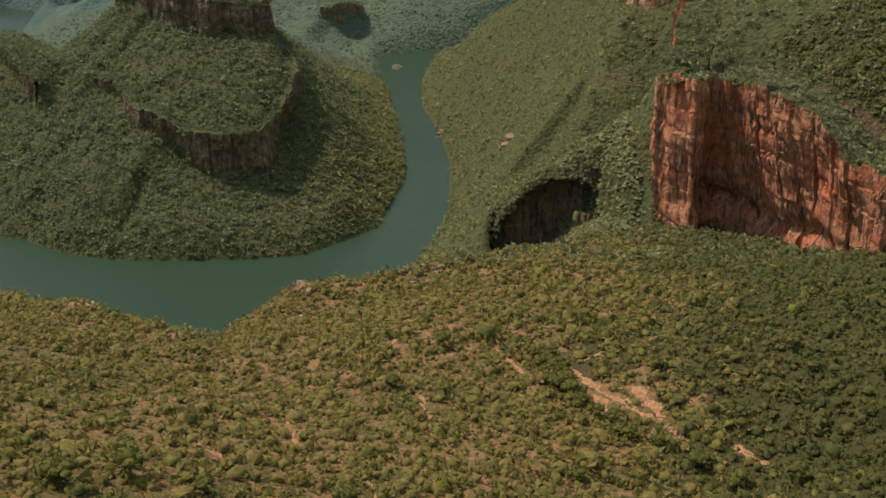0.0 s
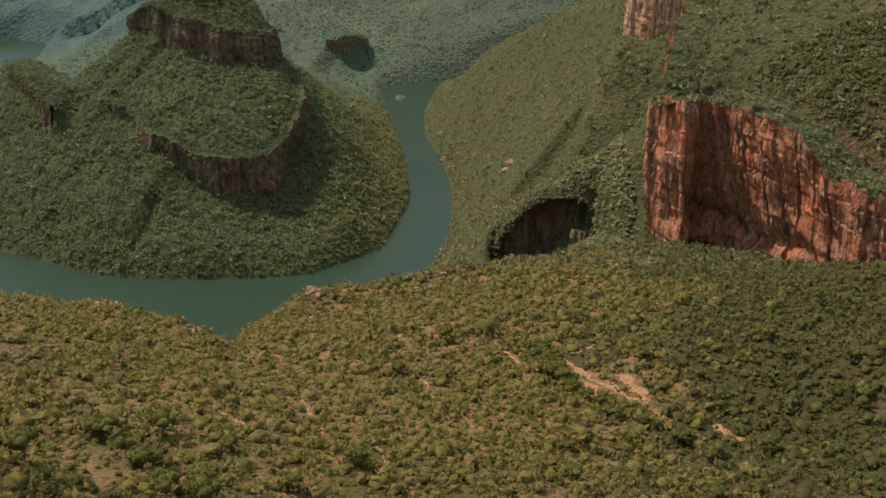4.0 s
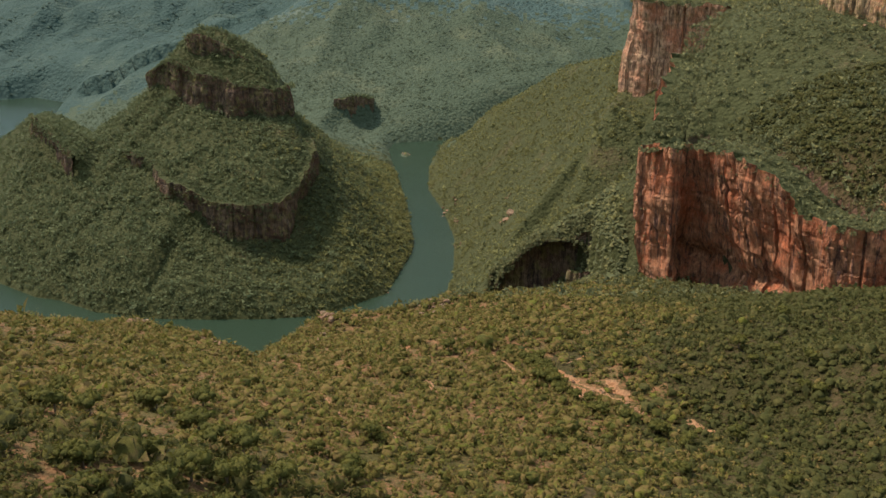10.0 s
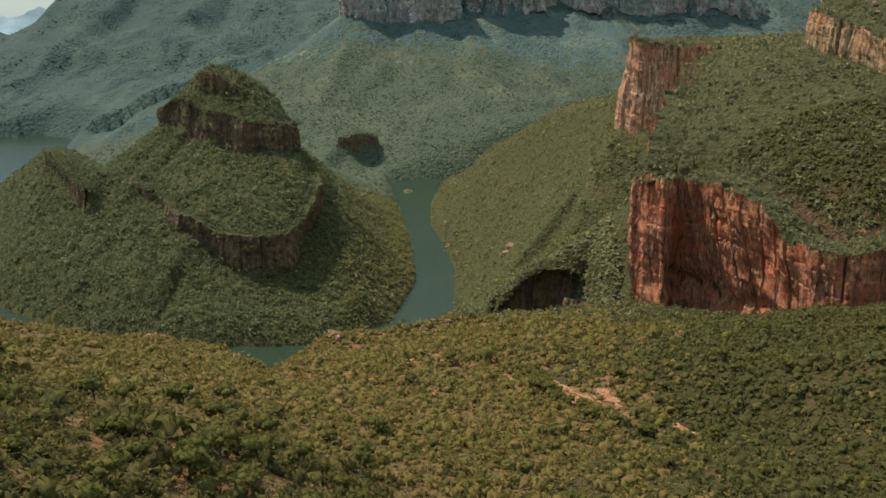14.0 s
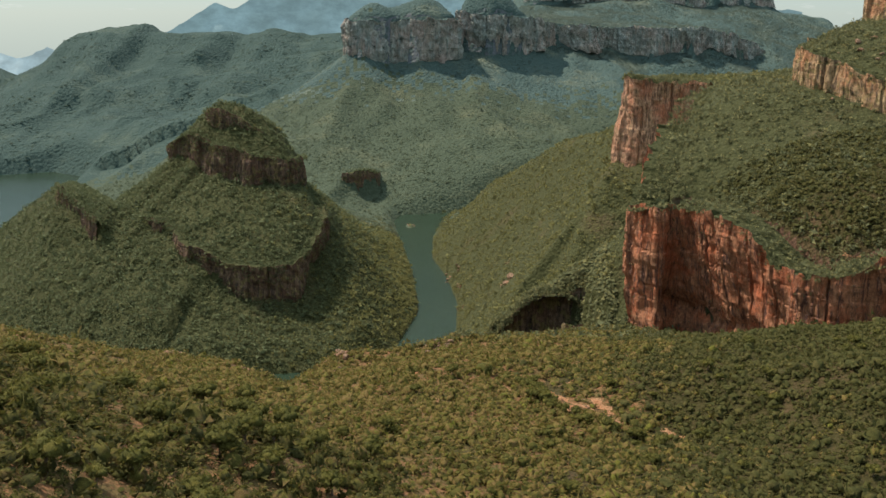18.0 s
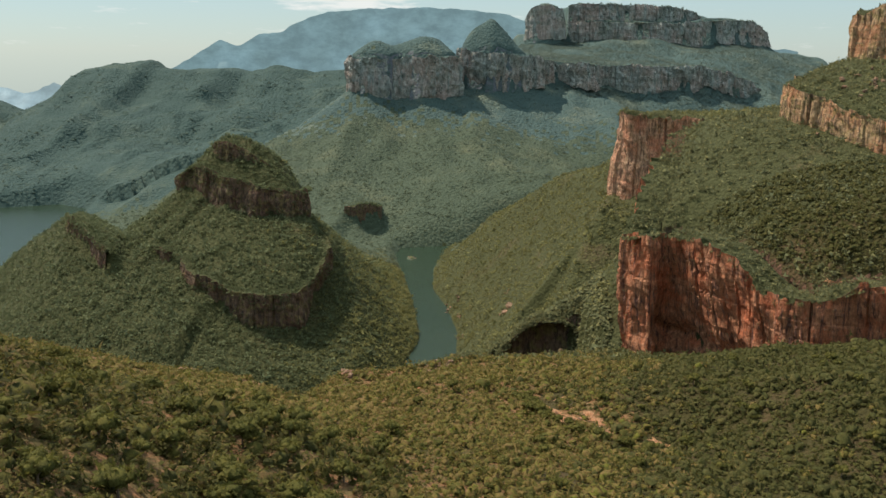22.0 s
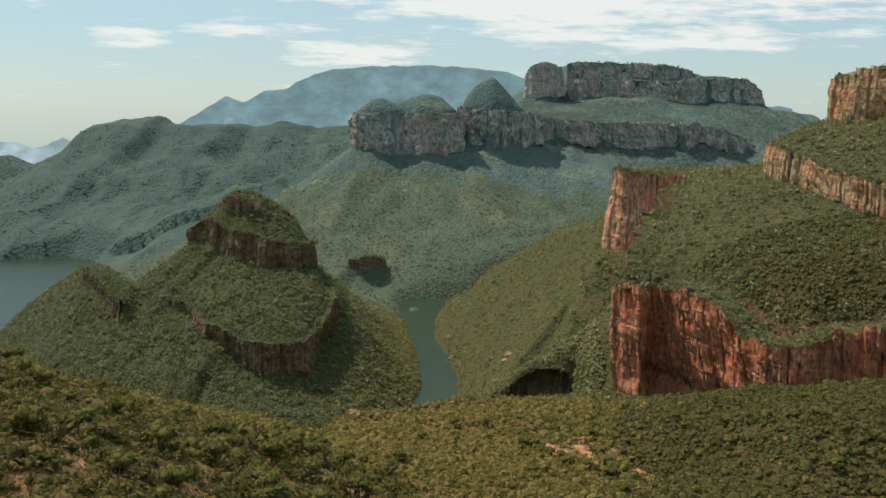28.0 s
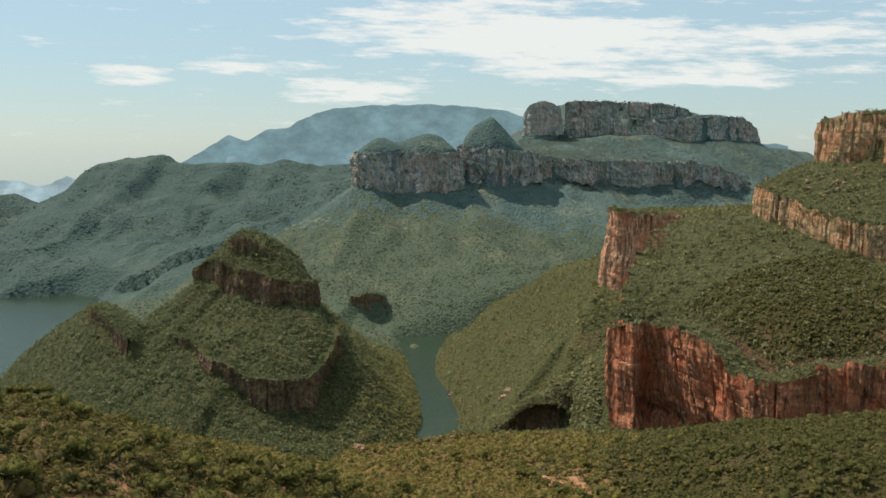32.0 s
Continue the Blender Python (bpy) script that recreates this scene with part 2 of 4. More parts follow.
PLATEAU_RIM = [(424, 3866, 600, 56), (500, 3860, 603, 54), (644, 3866, 601, 54), (760, 3862, 597, 56), (866, 3872, 590, 52), (905, 3890, 572, 36), (950, 3960, 560, 20), (1250, 4250, 500, 20), (420, 4250, 590, 60)]
STEP_RIM = [(420, 3830, 536, 72), (500, 3818, 538, 68), (644, 3826, 536, 66), (760, 3818, 534, 74), (866, 3822, 534, 84), (960, 3832, 540, 88), (1060, 3850, 546, 88), (1146, 3885, 540, 78), (1205, 3920, 480, 30), (1250, 4250, 500, 30), (420, 4250, 520, 30)]
STEP_NODES = [(424, 3840, 538), (644, 3840, 540), (866, 3835, 538), (960, 3850, 558), (1060, 3865, 558), (1146, 3895, 548), (1200, 3930, 488), (700, 4000, 545), (1000, 4000, 552)]
PLATEAU_NODES = [(424, 3855, 600), (644, 3860, 604), (866, 3860, 590), (915, 3870, 570), (1146, 3900, 548), (1200, 3930, 490), (600, 4050, 604), (1000, 4050, 556)]
KNOB_RIM = [(258, 3800, 545, 70), (275, 3778, 585, 108), (330, 3765, 596, 118), (385, 3780, 586, 108), (400, 3810, 560, 80), (380, 3870, 560, 60), (290, 3870, 560, 60)]
KNOB_NODES = [(262, 3800, 560), (285, 3790, 603), (330, 3790, 610), (385, 3800, 590), (330, 3850, 600)]
SPUR_RIM = [(-618, 1424, 166, 10), (-600, 1380, 170, 22), (-574, 1346, 161, 30), (-546, 1316, 151, 34), (-522, 1288, 143, 34), (-506, 1266, 138, 32), (-492, 1276, 136, 12), (-506, 1350, 146, 4), (-590, 1440, 160, 4)]
KNOLL_RIM = [(-330, 2128, 62, 3), (-284, 2116, 72, 4), (-246, 2094, 82, 10), (-222, 2086, 86, 34), (-194, 2096, 88, 62), (-168, 2128, 80, 54), (-175, 2200, 70, 20), (-250, 2320, 60, 8), (-340, 2250, 60, 6)]
HILL_X = [-4000, -2400, -2030, -1940, -1860, -1775, -1690, -1610, -1480, -1380, -1245, -1195, -1080, -945, -860, -745, -600, -470, 0, 4000]
HILL_Z = [120, 130, 150, 196, 168, 146, 190, 250, 352, 366, 376, 330, 336, 352, 318, 366, 330, 345, 340, 330]
ALCOVE_RIM = [(35, 840, 78), (41, 838, 106), (48, 836, 118), (56, 835, 128), (66, 835, 139), (76, 835, 146), (88, 835, 150), (100, 834, 151), (112, 831, 150), (121, 828, 146), (127, 824, 134)]
ALCOVE = [(40, 853), (54, 855), (70, 856), (92, 856), (110, 852), (118, 846), (121, 835), (145, 745), (36, 745), (36, 838)]


def tier(x, y, rim, nodes, width, talus, lip=5.0, easing=90.0):
    """A step of the land: a top inside the rim, a cliff under it, scree outside."""
    d, (rz, ch), _, _ = along(x, y, rim, closed=True)
    inn = inside(x, y, [r[:2] for r in rim])
    d = np.where(inn, -d, d) + lip
    top = blend_surface(x, y, nodes, width)
    foot = rz - ch
    drop = np.clip(d / 5.0, 0, 1)
    out = np.maximum(d - 5.0, 0)
    fall = talus * out * (0.72 + 0.28 * np.exp(-out / easing))
    edge = top + (rz - top) * np.exp(-np.maximum(-d, 0) / 14.0)
    return np.where(d <= 0, edge, rz - (rz - foot) * drop - fall)


def ridge(x, y, line, slope_a, slope_b, soft):
    """A crest of (x, y, z) rows that falls away at two slopes, the first on the left of its run."""
    d, (z,), side, _ = along(x, y, line)
    s = np.where(side > 0, slope_a, slope_b)
    return z - s * (np.sqrt(d * d + soft * soft) - soft)


SHORE_ISLE = [(-503, 1091), (-471, 1081), (-417, 1042), (-350, 1021), (-277, 1016), (-206, 1019), (-150, 1030), (-120, 1064), (-80, 1106), (-64, 1214),
              (-53, 1301), (-70, 1500), (-94, 1702), (-128, 1960), (-120, 2030), (-30, 2060), (200, 2150), (600, 2300), (1500, 2300), (2600, 2400), (2600, 6000), (-2600, 6000),
              (-2600, 2420), (-1262, 2545), (-1093, 2640), (-990, 2560), (-930, 2300), (-905, 2000), (-890, 1800), (-820, 1500), (-640, 1200)]
SHORE_EAST = [(-21, 2003), (-42, 1819), (-39, 1627), (-14, 1497), (4, 1335), (1, 1162), (-15, 1073), (-43, 967), (-90, 905), (-159, 899), (-193, 849), (-259, 869), (-396, 900),
              (-444, 939), (-700, 1020), (-1200, 1500), (-2600, 2000), (-2600, -900), (2600, -900), (2600, 2200), (1500, 2150), (600, 2180), (150, 2060)]


def land(x, y, cut=True):
    """Height of the ground, water level is 0."""
    rough = fbm(x, y, 60, 3, 5)
    # foreground spur
    fore = blend_surface(x, y, FORE_NODES, 48)
    d, _, _, _ = along(x, y, FORE_RIM, closed=True)
    d = np.where(inside(x, y, FORE_RIM), 0, d)
    fore = fore - 2.2 + 2.0 * rough - 0.95 * np.maximum(np.sqrt(d * d + 100) - 10, 0)
    h = fore
    # right massif in three tiers
    xw, yw = x, y
    steep_side = np.clip((y - 770) / 25, 0, 1) * np.clip((1080 - y) / 60, 0, 1)
    m = tier(xw, yw, MASSIF_RIM, MASSIF_NODES, 60, 0.85 + 1.3 * steep_side, 26.0)
    shelf = inside(x, y, [r[:2] for r in MASSIF_RIM]) & (along(x, y, MASSIF_RIM, closed=True)[0] > 26)
    m = np.maximum(m, np.where(shelf, tier(xw, yw, UPPER_RIM, UPPER_NODES, 60, 0.9, 8.0), -99))
    m = np.maximum(m, np.where(shelf, tier(xw, yw, CROWN_RIM, [(432, 945, 468), (460, 930, 475), (487, 900, 477), (700, 900, 492)], 90, 0.9), -99))
    h = smax(h, m, 5)
    # spurs that run down to the river
    h = smax(h, ridge(x, y, [(190, 812, 246), (178, 818, 231), (149, 848, 197), (124, 862, 174)], 1.4, 0.75, 10) + 2 * rough, 8)
    h = smax(h, ridge(x, y, [(124, 862, 174), (92, 868, 151), (70, 874, 136), (56, 888, 121), (20, 930, 68), (-14, 975, 8)], 0.62, 0.75, 10) + 2 * rough, 8)
    h = smax(h, ridge(x, y, [(260, 1190, 262), (240, 1300, 266), (185, 1500, 226), (140, 1660, 165), (99, 1800, 121), (52, 1900, 51), (-8, 1965, 12)], 0.9, 0.7, 30) + 3 * rough, 10)
    h = smax(h, ridge(x, y, [(200, 1150, 240), (120, 1190, 120), (65, 1199, 52), (10, 1180, 6)], 0.75, 0.8, 25) + 2 * rough, 10)
    # the alcove under the near spur
    h = np.where(inside(x, y, ALCOVE), np.minimum(h, 72 + 0.85 * np.maximum(x - 60, 0) + 3 * rough), h) if cut else h
    # island hill in two tiers, and its western spur
    isle = tier(xw, yw, ISLE_LOW_RIM, ISLE_LOW_NODES, 50, 0.62, 8.0)
    isle = smax(isle, ridge(x, y, [(-440, 1430, 185), (-534, 1432, 124), (-600, 1452, 160), (-640, 1466, 150), (-760, 1570, 70), (-890, 1720, 8)], 0.6, 0.62, 15) + 2 * rough, 8)
    isle = np.maximum(isle, tier(xw, yw, SPUR_RIM, [(-604, 1400, 169), (-560, 1350, 158), (-512, 1288, 142), (-505, 1330, 148), (-560, 1400, 164)], 40, 0.7, 5.0))
    isle = np.maximum(isle, tier(xw, yw, ISLE_TOP_RIM, ISLE_TOP_NODES, 40, 0.95, 8.0))
    isle = smax(isle, ridge(x, y, [(-300, 1440, 150), (-260, 1700, 60), (-330, 2000, 45), (-420, 2300, 60), (-300, 2700, 180)], 0.32, 0.45, 60) + 3 * rough, 12)
    h = smax(h, isle, 8)
    # far valley sides under the round-topped hills
    crest_ = [(-520, 2600, 70), (-318, 2800, 268), (-217, 2850, 290), (86, 2900, 310), (280, 3020, 330), (700, 3300, 330), (1400, 3500, 330), (2600, 3500, 300)]
    far = -99.0
    for a_, b_ in zip(crest_[:-1], crest_[1:]):
        far = smax(far, ridge(x, y, [a_, b_], 0.3, 0.37, 40), 30)
    far = far + 9 * fbm(x, y, 170, 4, 21) + 8 - 34 * np.abs(fbm(x, y * 0.45, 190, 3, 23)) * np.clip((y - 2150) / 300, 0, 1)
    h = smax(h, far, 20)
    for rim_, nodes_, width_ in ((ROUND_A_RIM, ROUND_A_NODES, 52), (ROUND_C_RIM, ROUND_C_NODES, 46), (BAND_RIM, BAND_NODES, 160), (STEP_RIM, STEP_NODES, 120), (PLATEAU_RIM, PLATEAU_NODES, 160), (KNOB_RIM, KNOB_NODES, 60)):
        h = smax(h, tier(x, y, rim_, nodes_, width_, 4.0 if rim_ is PLATEAU_RIM else 1.6 if rim_ is KNOB_RIM else 0.8, 8.0, 60.0) + (16 * fbm(x, y, 150, 3, 3) * np.clip((y - 3100) / 200, 0, 1) if rim_ is BAND_RIM else 4 * fbm(x, y, 80, 2, 3)), 10)
    for cx_, cy_, cz_, wide_, fall_, bow_ in ((-226, 2842, 451, 84, 46, 0.5), (-90, 2854, 465, 94, 58, 0.5), (101, 2936, 519, 94, 100, 0.0)):
        r_ = np.hypot(x - cx_, y - cy_) / wide_
        h = np.maximum(h, np.where(r_ < 0.98, cz_ - fall_ * (np.sqrt(r_ * r_ + 0.02) - 0.141) * (1 - bow_ + bow_ * r_) / 0.87, -99) + 3 * rough)
    h = np.maximum(h, tier(x, y, KNOLL_RIM, [(-330, 2130, 70), (-200, 2130, 88), (-230, 2300, 60)], 80, 0.5))
    # long hills behind the lake
    crest = np.interp(x, HILL_X, HILL_Z) + 10 * fbm(x, y, 120, 3, 8)
    rise = np.clip((y - 2500 + 160 * fbm(x, y, 500, 2, 14)) / 1650, 0, 1)
    fold = fbm(x + 0.35 * y, y, 420, 4, 31)
    back = crest * (0.02 + 0.98 * rise ** 1.1) * (1 + 0.35 * fold * (1 - rise)) + (14 - 34 * np.abs(fbm(x + 30 * fold, y * 0.34, 150, 3, 52))) * np.clip(1.25 - rise, 0, 1) + 7 * np.tanh(2.5 * np.sin(crest * rise / 22.0)) * np.clip(2.5 * rise, 0, 1) - np.maximum(y - 4250, 0) * 0.3
    h = smax(h, back, 25)
    # shores: cut the river and the lake
    d1, _, _, _ = along(x, y, SHORE_ISLE, closed=True)
    in1 = inside(x, y, SHORE_ISLE)
    d2, _, _, _ = along(x, y, SHORE_EAST, closed=True)
    in2 = inside(x, y, SHORE_EAST)
    gap = np.minimum(np.where(in1, 0, d1), np.where(in2, 0, d2))
    inl = np.where(in1, d1, np.where(in2, d2, 0))
    bank = 1.2 + 0.85 * inl + 0.002 * inl * inl
    dry = np.maximum(h, 2.0 + 0.03 * np.minimum(inl, 60))
    islet = 2.4 - 3.5 * ((x + 92) / 11) ** 2 - 3.5 * ((y - 1917) / 30) ** 2 + 0.8 * rough
    return np.where(in1 | in2, -smax(-dry, -bank, 10), np.maximum(np.maximum(-0.8 * gap - 0.6, -12), islet))


def mesh_from(name, co, faces, material, smooth=True):
    """A mesh of equal-sided faces from numpy arrays."""
    me = bpy.data.meshes.new(name)
    n, k = len(faces), faces.shape[1]
    me.vertices.add(len(co))
    me.vertices.foreach_set("co", np.ascontiguousarray(co, np.float32).ravel())
    me.loops.add(n * k)
    me.loops.foreach_set("vertex_index", np.ascontiguousarray(faces, np.int32).ravel())
    me.polygons.add(n)
    me.polygons.foreach_set("loop_start", np.arange(0, n * k, k, dtype=np.int32))
    me.polygons.foreach_set("use_smooth", np.full(n, smooth))
    me.materials.append(material)
    me.update(calc_edges=True)
    return me


def grid_faces(rows, cols):
    a = np.arange(rows * cols).reshape(rows, cols)
    return np.stack([a[:-1, :-1], a[:-1, 1:], a[1:, 1:], a[1:, :-1]], -1).reshape(-1, 4)

# ---------------------------------------------------------------- materials
def math_node(nt, op, a, b=None, clamp=False):
    n = nt.nodes.new("ShaderNodeMath")
    n.operation, n.use_clamp = op, clamp
    for k, v in ((0, a), (1, b)):
        if v is None:
            continue
        if isinstance(v, (int, float)):
            n.inputs[k].default_value = v
        else:
            nt.links.new(v, n.inputs[k])
    return n.outputs[0]


def mix_node(nt, fac, a, b):
    n = nt.nodes.new("ShaderNodeMix")
    n.data_type = "RGBA"
    if isinstance(fac, (int, float)):
        n.inputs[0].default_value = fac
    else:
        nt.links.new(fac, n.inputs[0])
    for k, v in ((6, a), (7, b)):
        if isinstance(v, tuple):
            n.inputs[k].default_value = (*v, 1)
        else:
            nt.links.new(v, n.inputs[k])
    return n.outputs[2]


def noise_node(nt, vec, scale, detail=4, rough=0.6, stretch=None):
    if stretch:
        mp = nt.nodes.new("ShaderNodeMapping")
        mp.inputs["Scale"].default_value = stretch
        nt.links.new(vec, mp.inputs["Vector"])
        vec = mp.outputs[0]
    n = nt.nodes.new("ShaderNodeTexNoise")
    n.inputs["Scale"].default_value, n.inputs["Detail"].default_value, n.inputs["Roughness"].default_value = scale, detail, rough
    nt.links.new(vec, n.inputs["Vector"])
    return n.outputs["Fac"]


def band(nt, val, lo, hi):
    n = nt.nodes.new("ShaderNodeMapRange")
    n.interpolation_type = "SMOOTHSTEP"
    n.inputs["From Min"].default_value, n.inputs["From Max"].default_value = lo, hi
    nt.links.new(val, n.inputs["Value"])
    return n.outputs["Result"]


def begin(name, rough):
    m = bpy.data.materials.new(name)
    m.use_nodes = True
    nt = m.node_tree
    b = nt.nodes["Principled BSDF"]
    b.inputs["Roughness"].default_value = rough
    b.inputs["Specular IOR Level"].default_value = 0.15
    geo = nt.nodes.new("ShaderNodeNewGeometry")
    return m, nt, b, geo


def relief(nt, b, height, strength, dist):
    n = nt.nodes.new("ShaderNodeBump")
    n.inputs["Strength"].default_value, n.inputs["Distance"].default_value = strength, dist
    nt.links.new(height, n.inputs["Height"])
    nt.links.new(n.outputs[0], b.inputs["Normal"])


def soil_material(name, soil, straw, green, rock, green_share, scale, steep=0.5):
    """Stony soil with grass; bare rock where it is steep."""
    m, nt, b, geo = begin(name, 0.95)
    pos = geo.outputs["Position"]
    wide, mid, fine = noise_node(nt, pos, 0.018 * scale, 4), noise_node(nt, pos, 0.16 * scale, 5, 0.7), noise_node(nt, pos, 0.9 * scale, 5, 0.7)
    col = mix_node(nt, band(nt, mid, 0.40, 0.58), straw, soil)
    grn = mix_node(nt, fine, tuple(c * 0.55 for c in green), tuple(c * 1.35 for c in green))
    share = math_node(nt, "ADD", math_node(nt, "MULTIPLY", wide, 0.7), math_node(nt, "MULTIPLY", fine, 0.5))
    col = mix_node(nt, band(nt, share, 0.72 - green_share * 0.35, 0.86 - green_share * 0.35), col, grn)
    sep = nt.nodes.new("ShaderNodeSeparateXYZ")
    nt.links.new(geo.outputs["True Normal"], sep.inputs[0])
    up = math_node(nt, "ADD", sep.outputs[2], math_node(nt, "MULTIPLY", math_node(nt, "SUBTRACT", mid, 0.5), 0.35))
    rk = mix_node(nt, fine, tuple(c * 0.5 for c in rock), tuple(c * 1.3 for c in rock))
    col = mix_node(nt, band(nt, up, steep - 0.06, steep + 0.06), rk, col)
    nt.links.new(col, b.inputs["Base Color"])
    vor = nt.nodes.new("ShaderNodeTexVoronoi")
    vor.inputs["Scale"].default_value = 0.30 * scale
    nt.links.new(pos, vor.inputs["Vector"])
    tuft = math_node(nt, "SUBTRACT", 1.0, math_node(nt, "MULTIPLY", vor.outputs["Distance"], 1.3))
    relief(nt, b, math_node(nt, "ADD", math_node(nt, "ADD", mid, fine), math_node(nt, "MULTIPLY", tuft, 1.2)), 0.8, 1.3 / scale)
    return m


def leaf_material(name, tones, scale, soft=0.55):
    """Foliage: tone by plant, clumps and leaf speckle."""
    m, nt, b, geo = begin(name, 0.85)
    pos = geo.outputs["Position"]
    ramp = nt.nodes.new("ShaderNodeValToRGB")
    while len(ramp.color_ramp.elements) < len(tones):
        ramp.color_ramp.elements.new(0.5)
    for k, (e, c) in enumerate(zip(ramp.color_ramp.elements, tones)):
        e.position, e.color = k / (len(tones) - 1), (*c, 1)
    info = nt.nodes.new("ShaderNodeObjectInfo")
    pick = math_node(nt, "FRACT", math_node(nt, "ADD", geo.outputs["Random Per Island"], info.outputs["Random"]))
    wide = noise_node(nt, pos, 0.012, 3)
    plant = noise_node(nt, pos, 0.24 * scale, 1, 0.5)
    pick = math_node(nt, "ADD", math_node(nt, "MULTIPLY", pick, 0.42), math_node(nt, "ADD", math_node(nt, "MULTIPLY", band(nt, plant, 0.25, 0.75), 0.38), math_node(nt, "MULTIPLY", wide, 0.28)), True)
    nt.links.new(pick, ramp.inputs[0])
    clump, leaf = noise_node(nt, pos, 0.55 * scale, 3, 0.6), noise_node(nt, pos, 2.6 * scale, 4, 0.7)
    dark = nt.nodes.new("ShaderNodeHueSaturation")
    nt.links.new(ramp.outputs[0], dark.inputs["Color"])
    # Leaf speckle, its contrast widened to suggest highlights and shadow between leaves.
    nt.links.new(math_node(nt, "ADD", math_node(nt, "MULTIPLY", leaf, 2.3 if scale > 0.8 else 1.3), math_node(nt, "SUBTRACT", math_node(nt, "MULTIPLY", clump, 1.3), 0.74 if scale > 0.8 else 0.28)), dark.inputs["Value"])
    nt.links.new(dark.outputs[0], b.inputs["Base Color"])
    # leaves scatter light all round: lean the shading normal to the sky
    bump = nt.nodes.new("ShaderNodeBump")
    bump.inputs["Strength"].default_value, bump.inputs["Distance"].default_value = 0.7, 1.2 / scale
    nt.links.new(math_node(nt, "ADD", clump, math_node(nt, "MULTIPLY", leaf, 0.7)), bump.inputs["Height"])
    lean = nt.nodes.new("ShaderNodeVectorMath")
    lean.operation = "MULTIPLY_ADD"
    nt.links.new(bump.outputs[0], lean.inputs[0])
    lean.inputs[1].default_value, lean.inputs[2].default_value = (soft, soft, soft), (0, 0, 1 - soft)
    unit = nt.nodes.new("ShaderNodeVectorMath")
    unit.operation = "NORMALIZE"
    nt.links.new(lean.outputs[0], unit.inputs[0])
    nt.links.new(unit.outputs[0], b.inputs["Normal"])
    thin = nt.nodes.new("ShaderNodeBsdfTranslucent")
    nt.links.new(dark.outputs[0], thin.inputs["Color"])
    both = nt.nodes.new("ShaderNodeMixShader")
    both.inputs[0].default_value = 0.35
    nt.links.new(b.outputs[0], both.inputs[1])
    nt.links.new(thin.outputs[0], both.inputs[2])
    nt.links.new(both.outputs[0], nt.nodes["Material Output"].inputs["Surface"])
    return m


def rock_material(name, red, tan, dark, pale, scale=1.0, lichen=0.0):
    """Quartzite wall: strata, vertical water streaks, ochre and pale scars."""
    m, nt, b, geo = begin(name, 0.88)
    pos = geo.outputs["Position"]
    streak = noise_node(nt, pos, 0.30 * scale, 7, 0.75, (1, 1, 0.09))
    strata = noise_node(nt, pos, 0.30 * scale, 4, 0.6, (0.12, 0.12, 1))
    patch = noise_node(nt, pos, 0.045 * scale, 4, 0.6)
    grain = noise_node(nt, pos, 0.9 * scale, 6, 0.7)
    col = mix_node(nt, band(nt, patch, 0.36, 0.62), red, tan)
    col = mix_node(nt, band(nt, math_node(nt, "ADD", math_node(nt, "MULTIPLY", strata, 0.6), math_node(nt, "MULTIPLY", grain, 0.4)), 0.50, 0.64), col, tuple(c * 0.72 for c in tan))
    col = mix_node(nt, band(nt, math_node(nt, "ADD", math_node(nt, "MULTIPLY", streak, 0.8), math_node(nt, "MULTIPLY", patch, 0.2)), 0.48, 0.60), col, dark)
    col = mix_node(nt, math_node(nt, "MULTIPLY", band(nt, grain, 0.57, 0.68), 0.75), col, pale)
    if lichen:
        col = mix_node(nt, math_node(nt, "MULTIPLY", band(nt, noise_node(nt, pos, 0.12 * scale, 5, 0.7), 0.50, 0.60), lichen), col, (0.20, 0.17, 0.055))
    worn = nt.nodes.new("ShaderNodeHueSaturation")
    nt.links.new(col, worn.inputs["Color"])
    nt.links.new(math_node(nt, "ADD", math_node(nt, "MULTIPLY", band(nt, noise_node(nt, pos, 0.42 * scale, 8, 0.78, (1, 1, 0.45)), 0.28, 0.72), 1.05), 0.48), worn.inputs["Value"])
    nt.links.new(worn.outputs[0], b.inputs["Base Color"])
    relief(nt, b, math_node(nt, "ADD", math_node(nt, "ADD", streak, strata), math_node(nt, "MULTIPLY", grain, 1.5)), 1.0, 1.6 / scale)
    return m


M_SOIL = soil_material("stony_soil", (0.22, 0.108, 0.050), (0.125, 0.088, 0.034), (0.072, 0.060, 0.018), (0.26, 0.14, 0.08), 0.45, 1.0)
# Wooded ground is coloured darker so gaps between crowns read as shade.
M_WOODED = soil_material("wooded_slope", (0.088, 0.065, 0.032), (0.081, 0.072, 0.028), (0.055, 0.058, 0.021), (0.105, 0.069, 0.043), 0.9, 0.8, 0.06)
M_UNDER = soil_material("leafy_understorey", (0.090, 0.056, 0.028), (0.076, 0.056, 0.023), (0.049, 0.042, 0.013), (0.144, 0.079, 0.049), 0.7, 1.0)
# Distant ground: haze is put into these colours as paler, bluer tones.
M_HAZYSLOPE = soil_material("hazed_far_woodland", (0.103, 0.124, 0.094), (0.134, 0.151, 0.102), (0.060, 0.095, 0.084), (0.142, 0.149, 0.162), 0.8, 0.4, 0.12)
M_VALE = soil_material("hazed_valley_woodland", (0.086, 0.097, 0.058), (0.104, 0.113, 0.063), (0.061, 0.080, 0.049), (0.112, 0.107, 0.099), 0.8, 0.5, 0.1)
M_HAZYHILL = soil_material("hazed_lake_hills", (0.060, 0.086, 0.069), (0.075, 0.100, 0.071), (0.042, 0.071, 0.060), (0.060, 0.081, 0.073), 0.8, 0.3, 0.1)
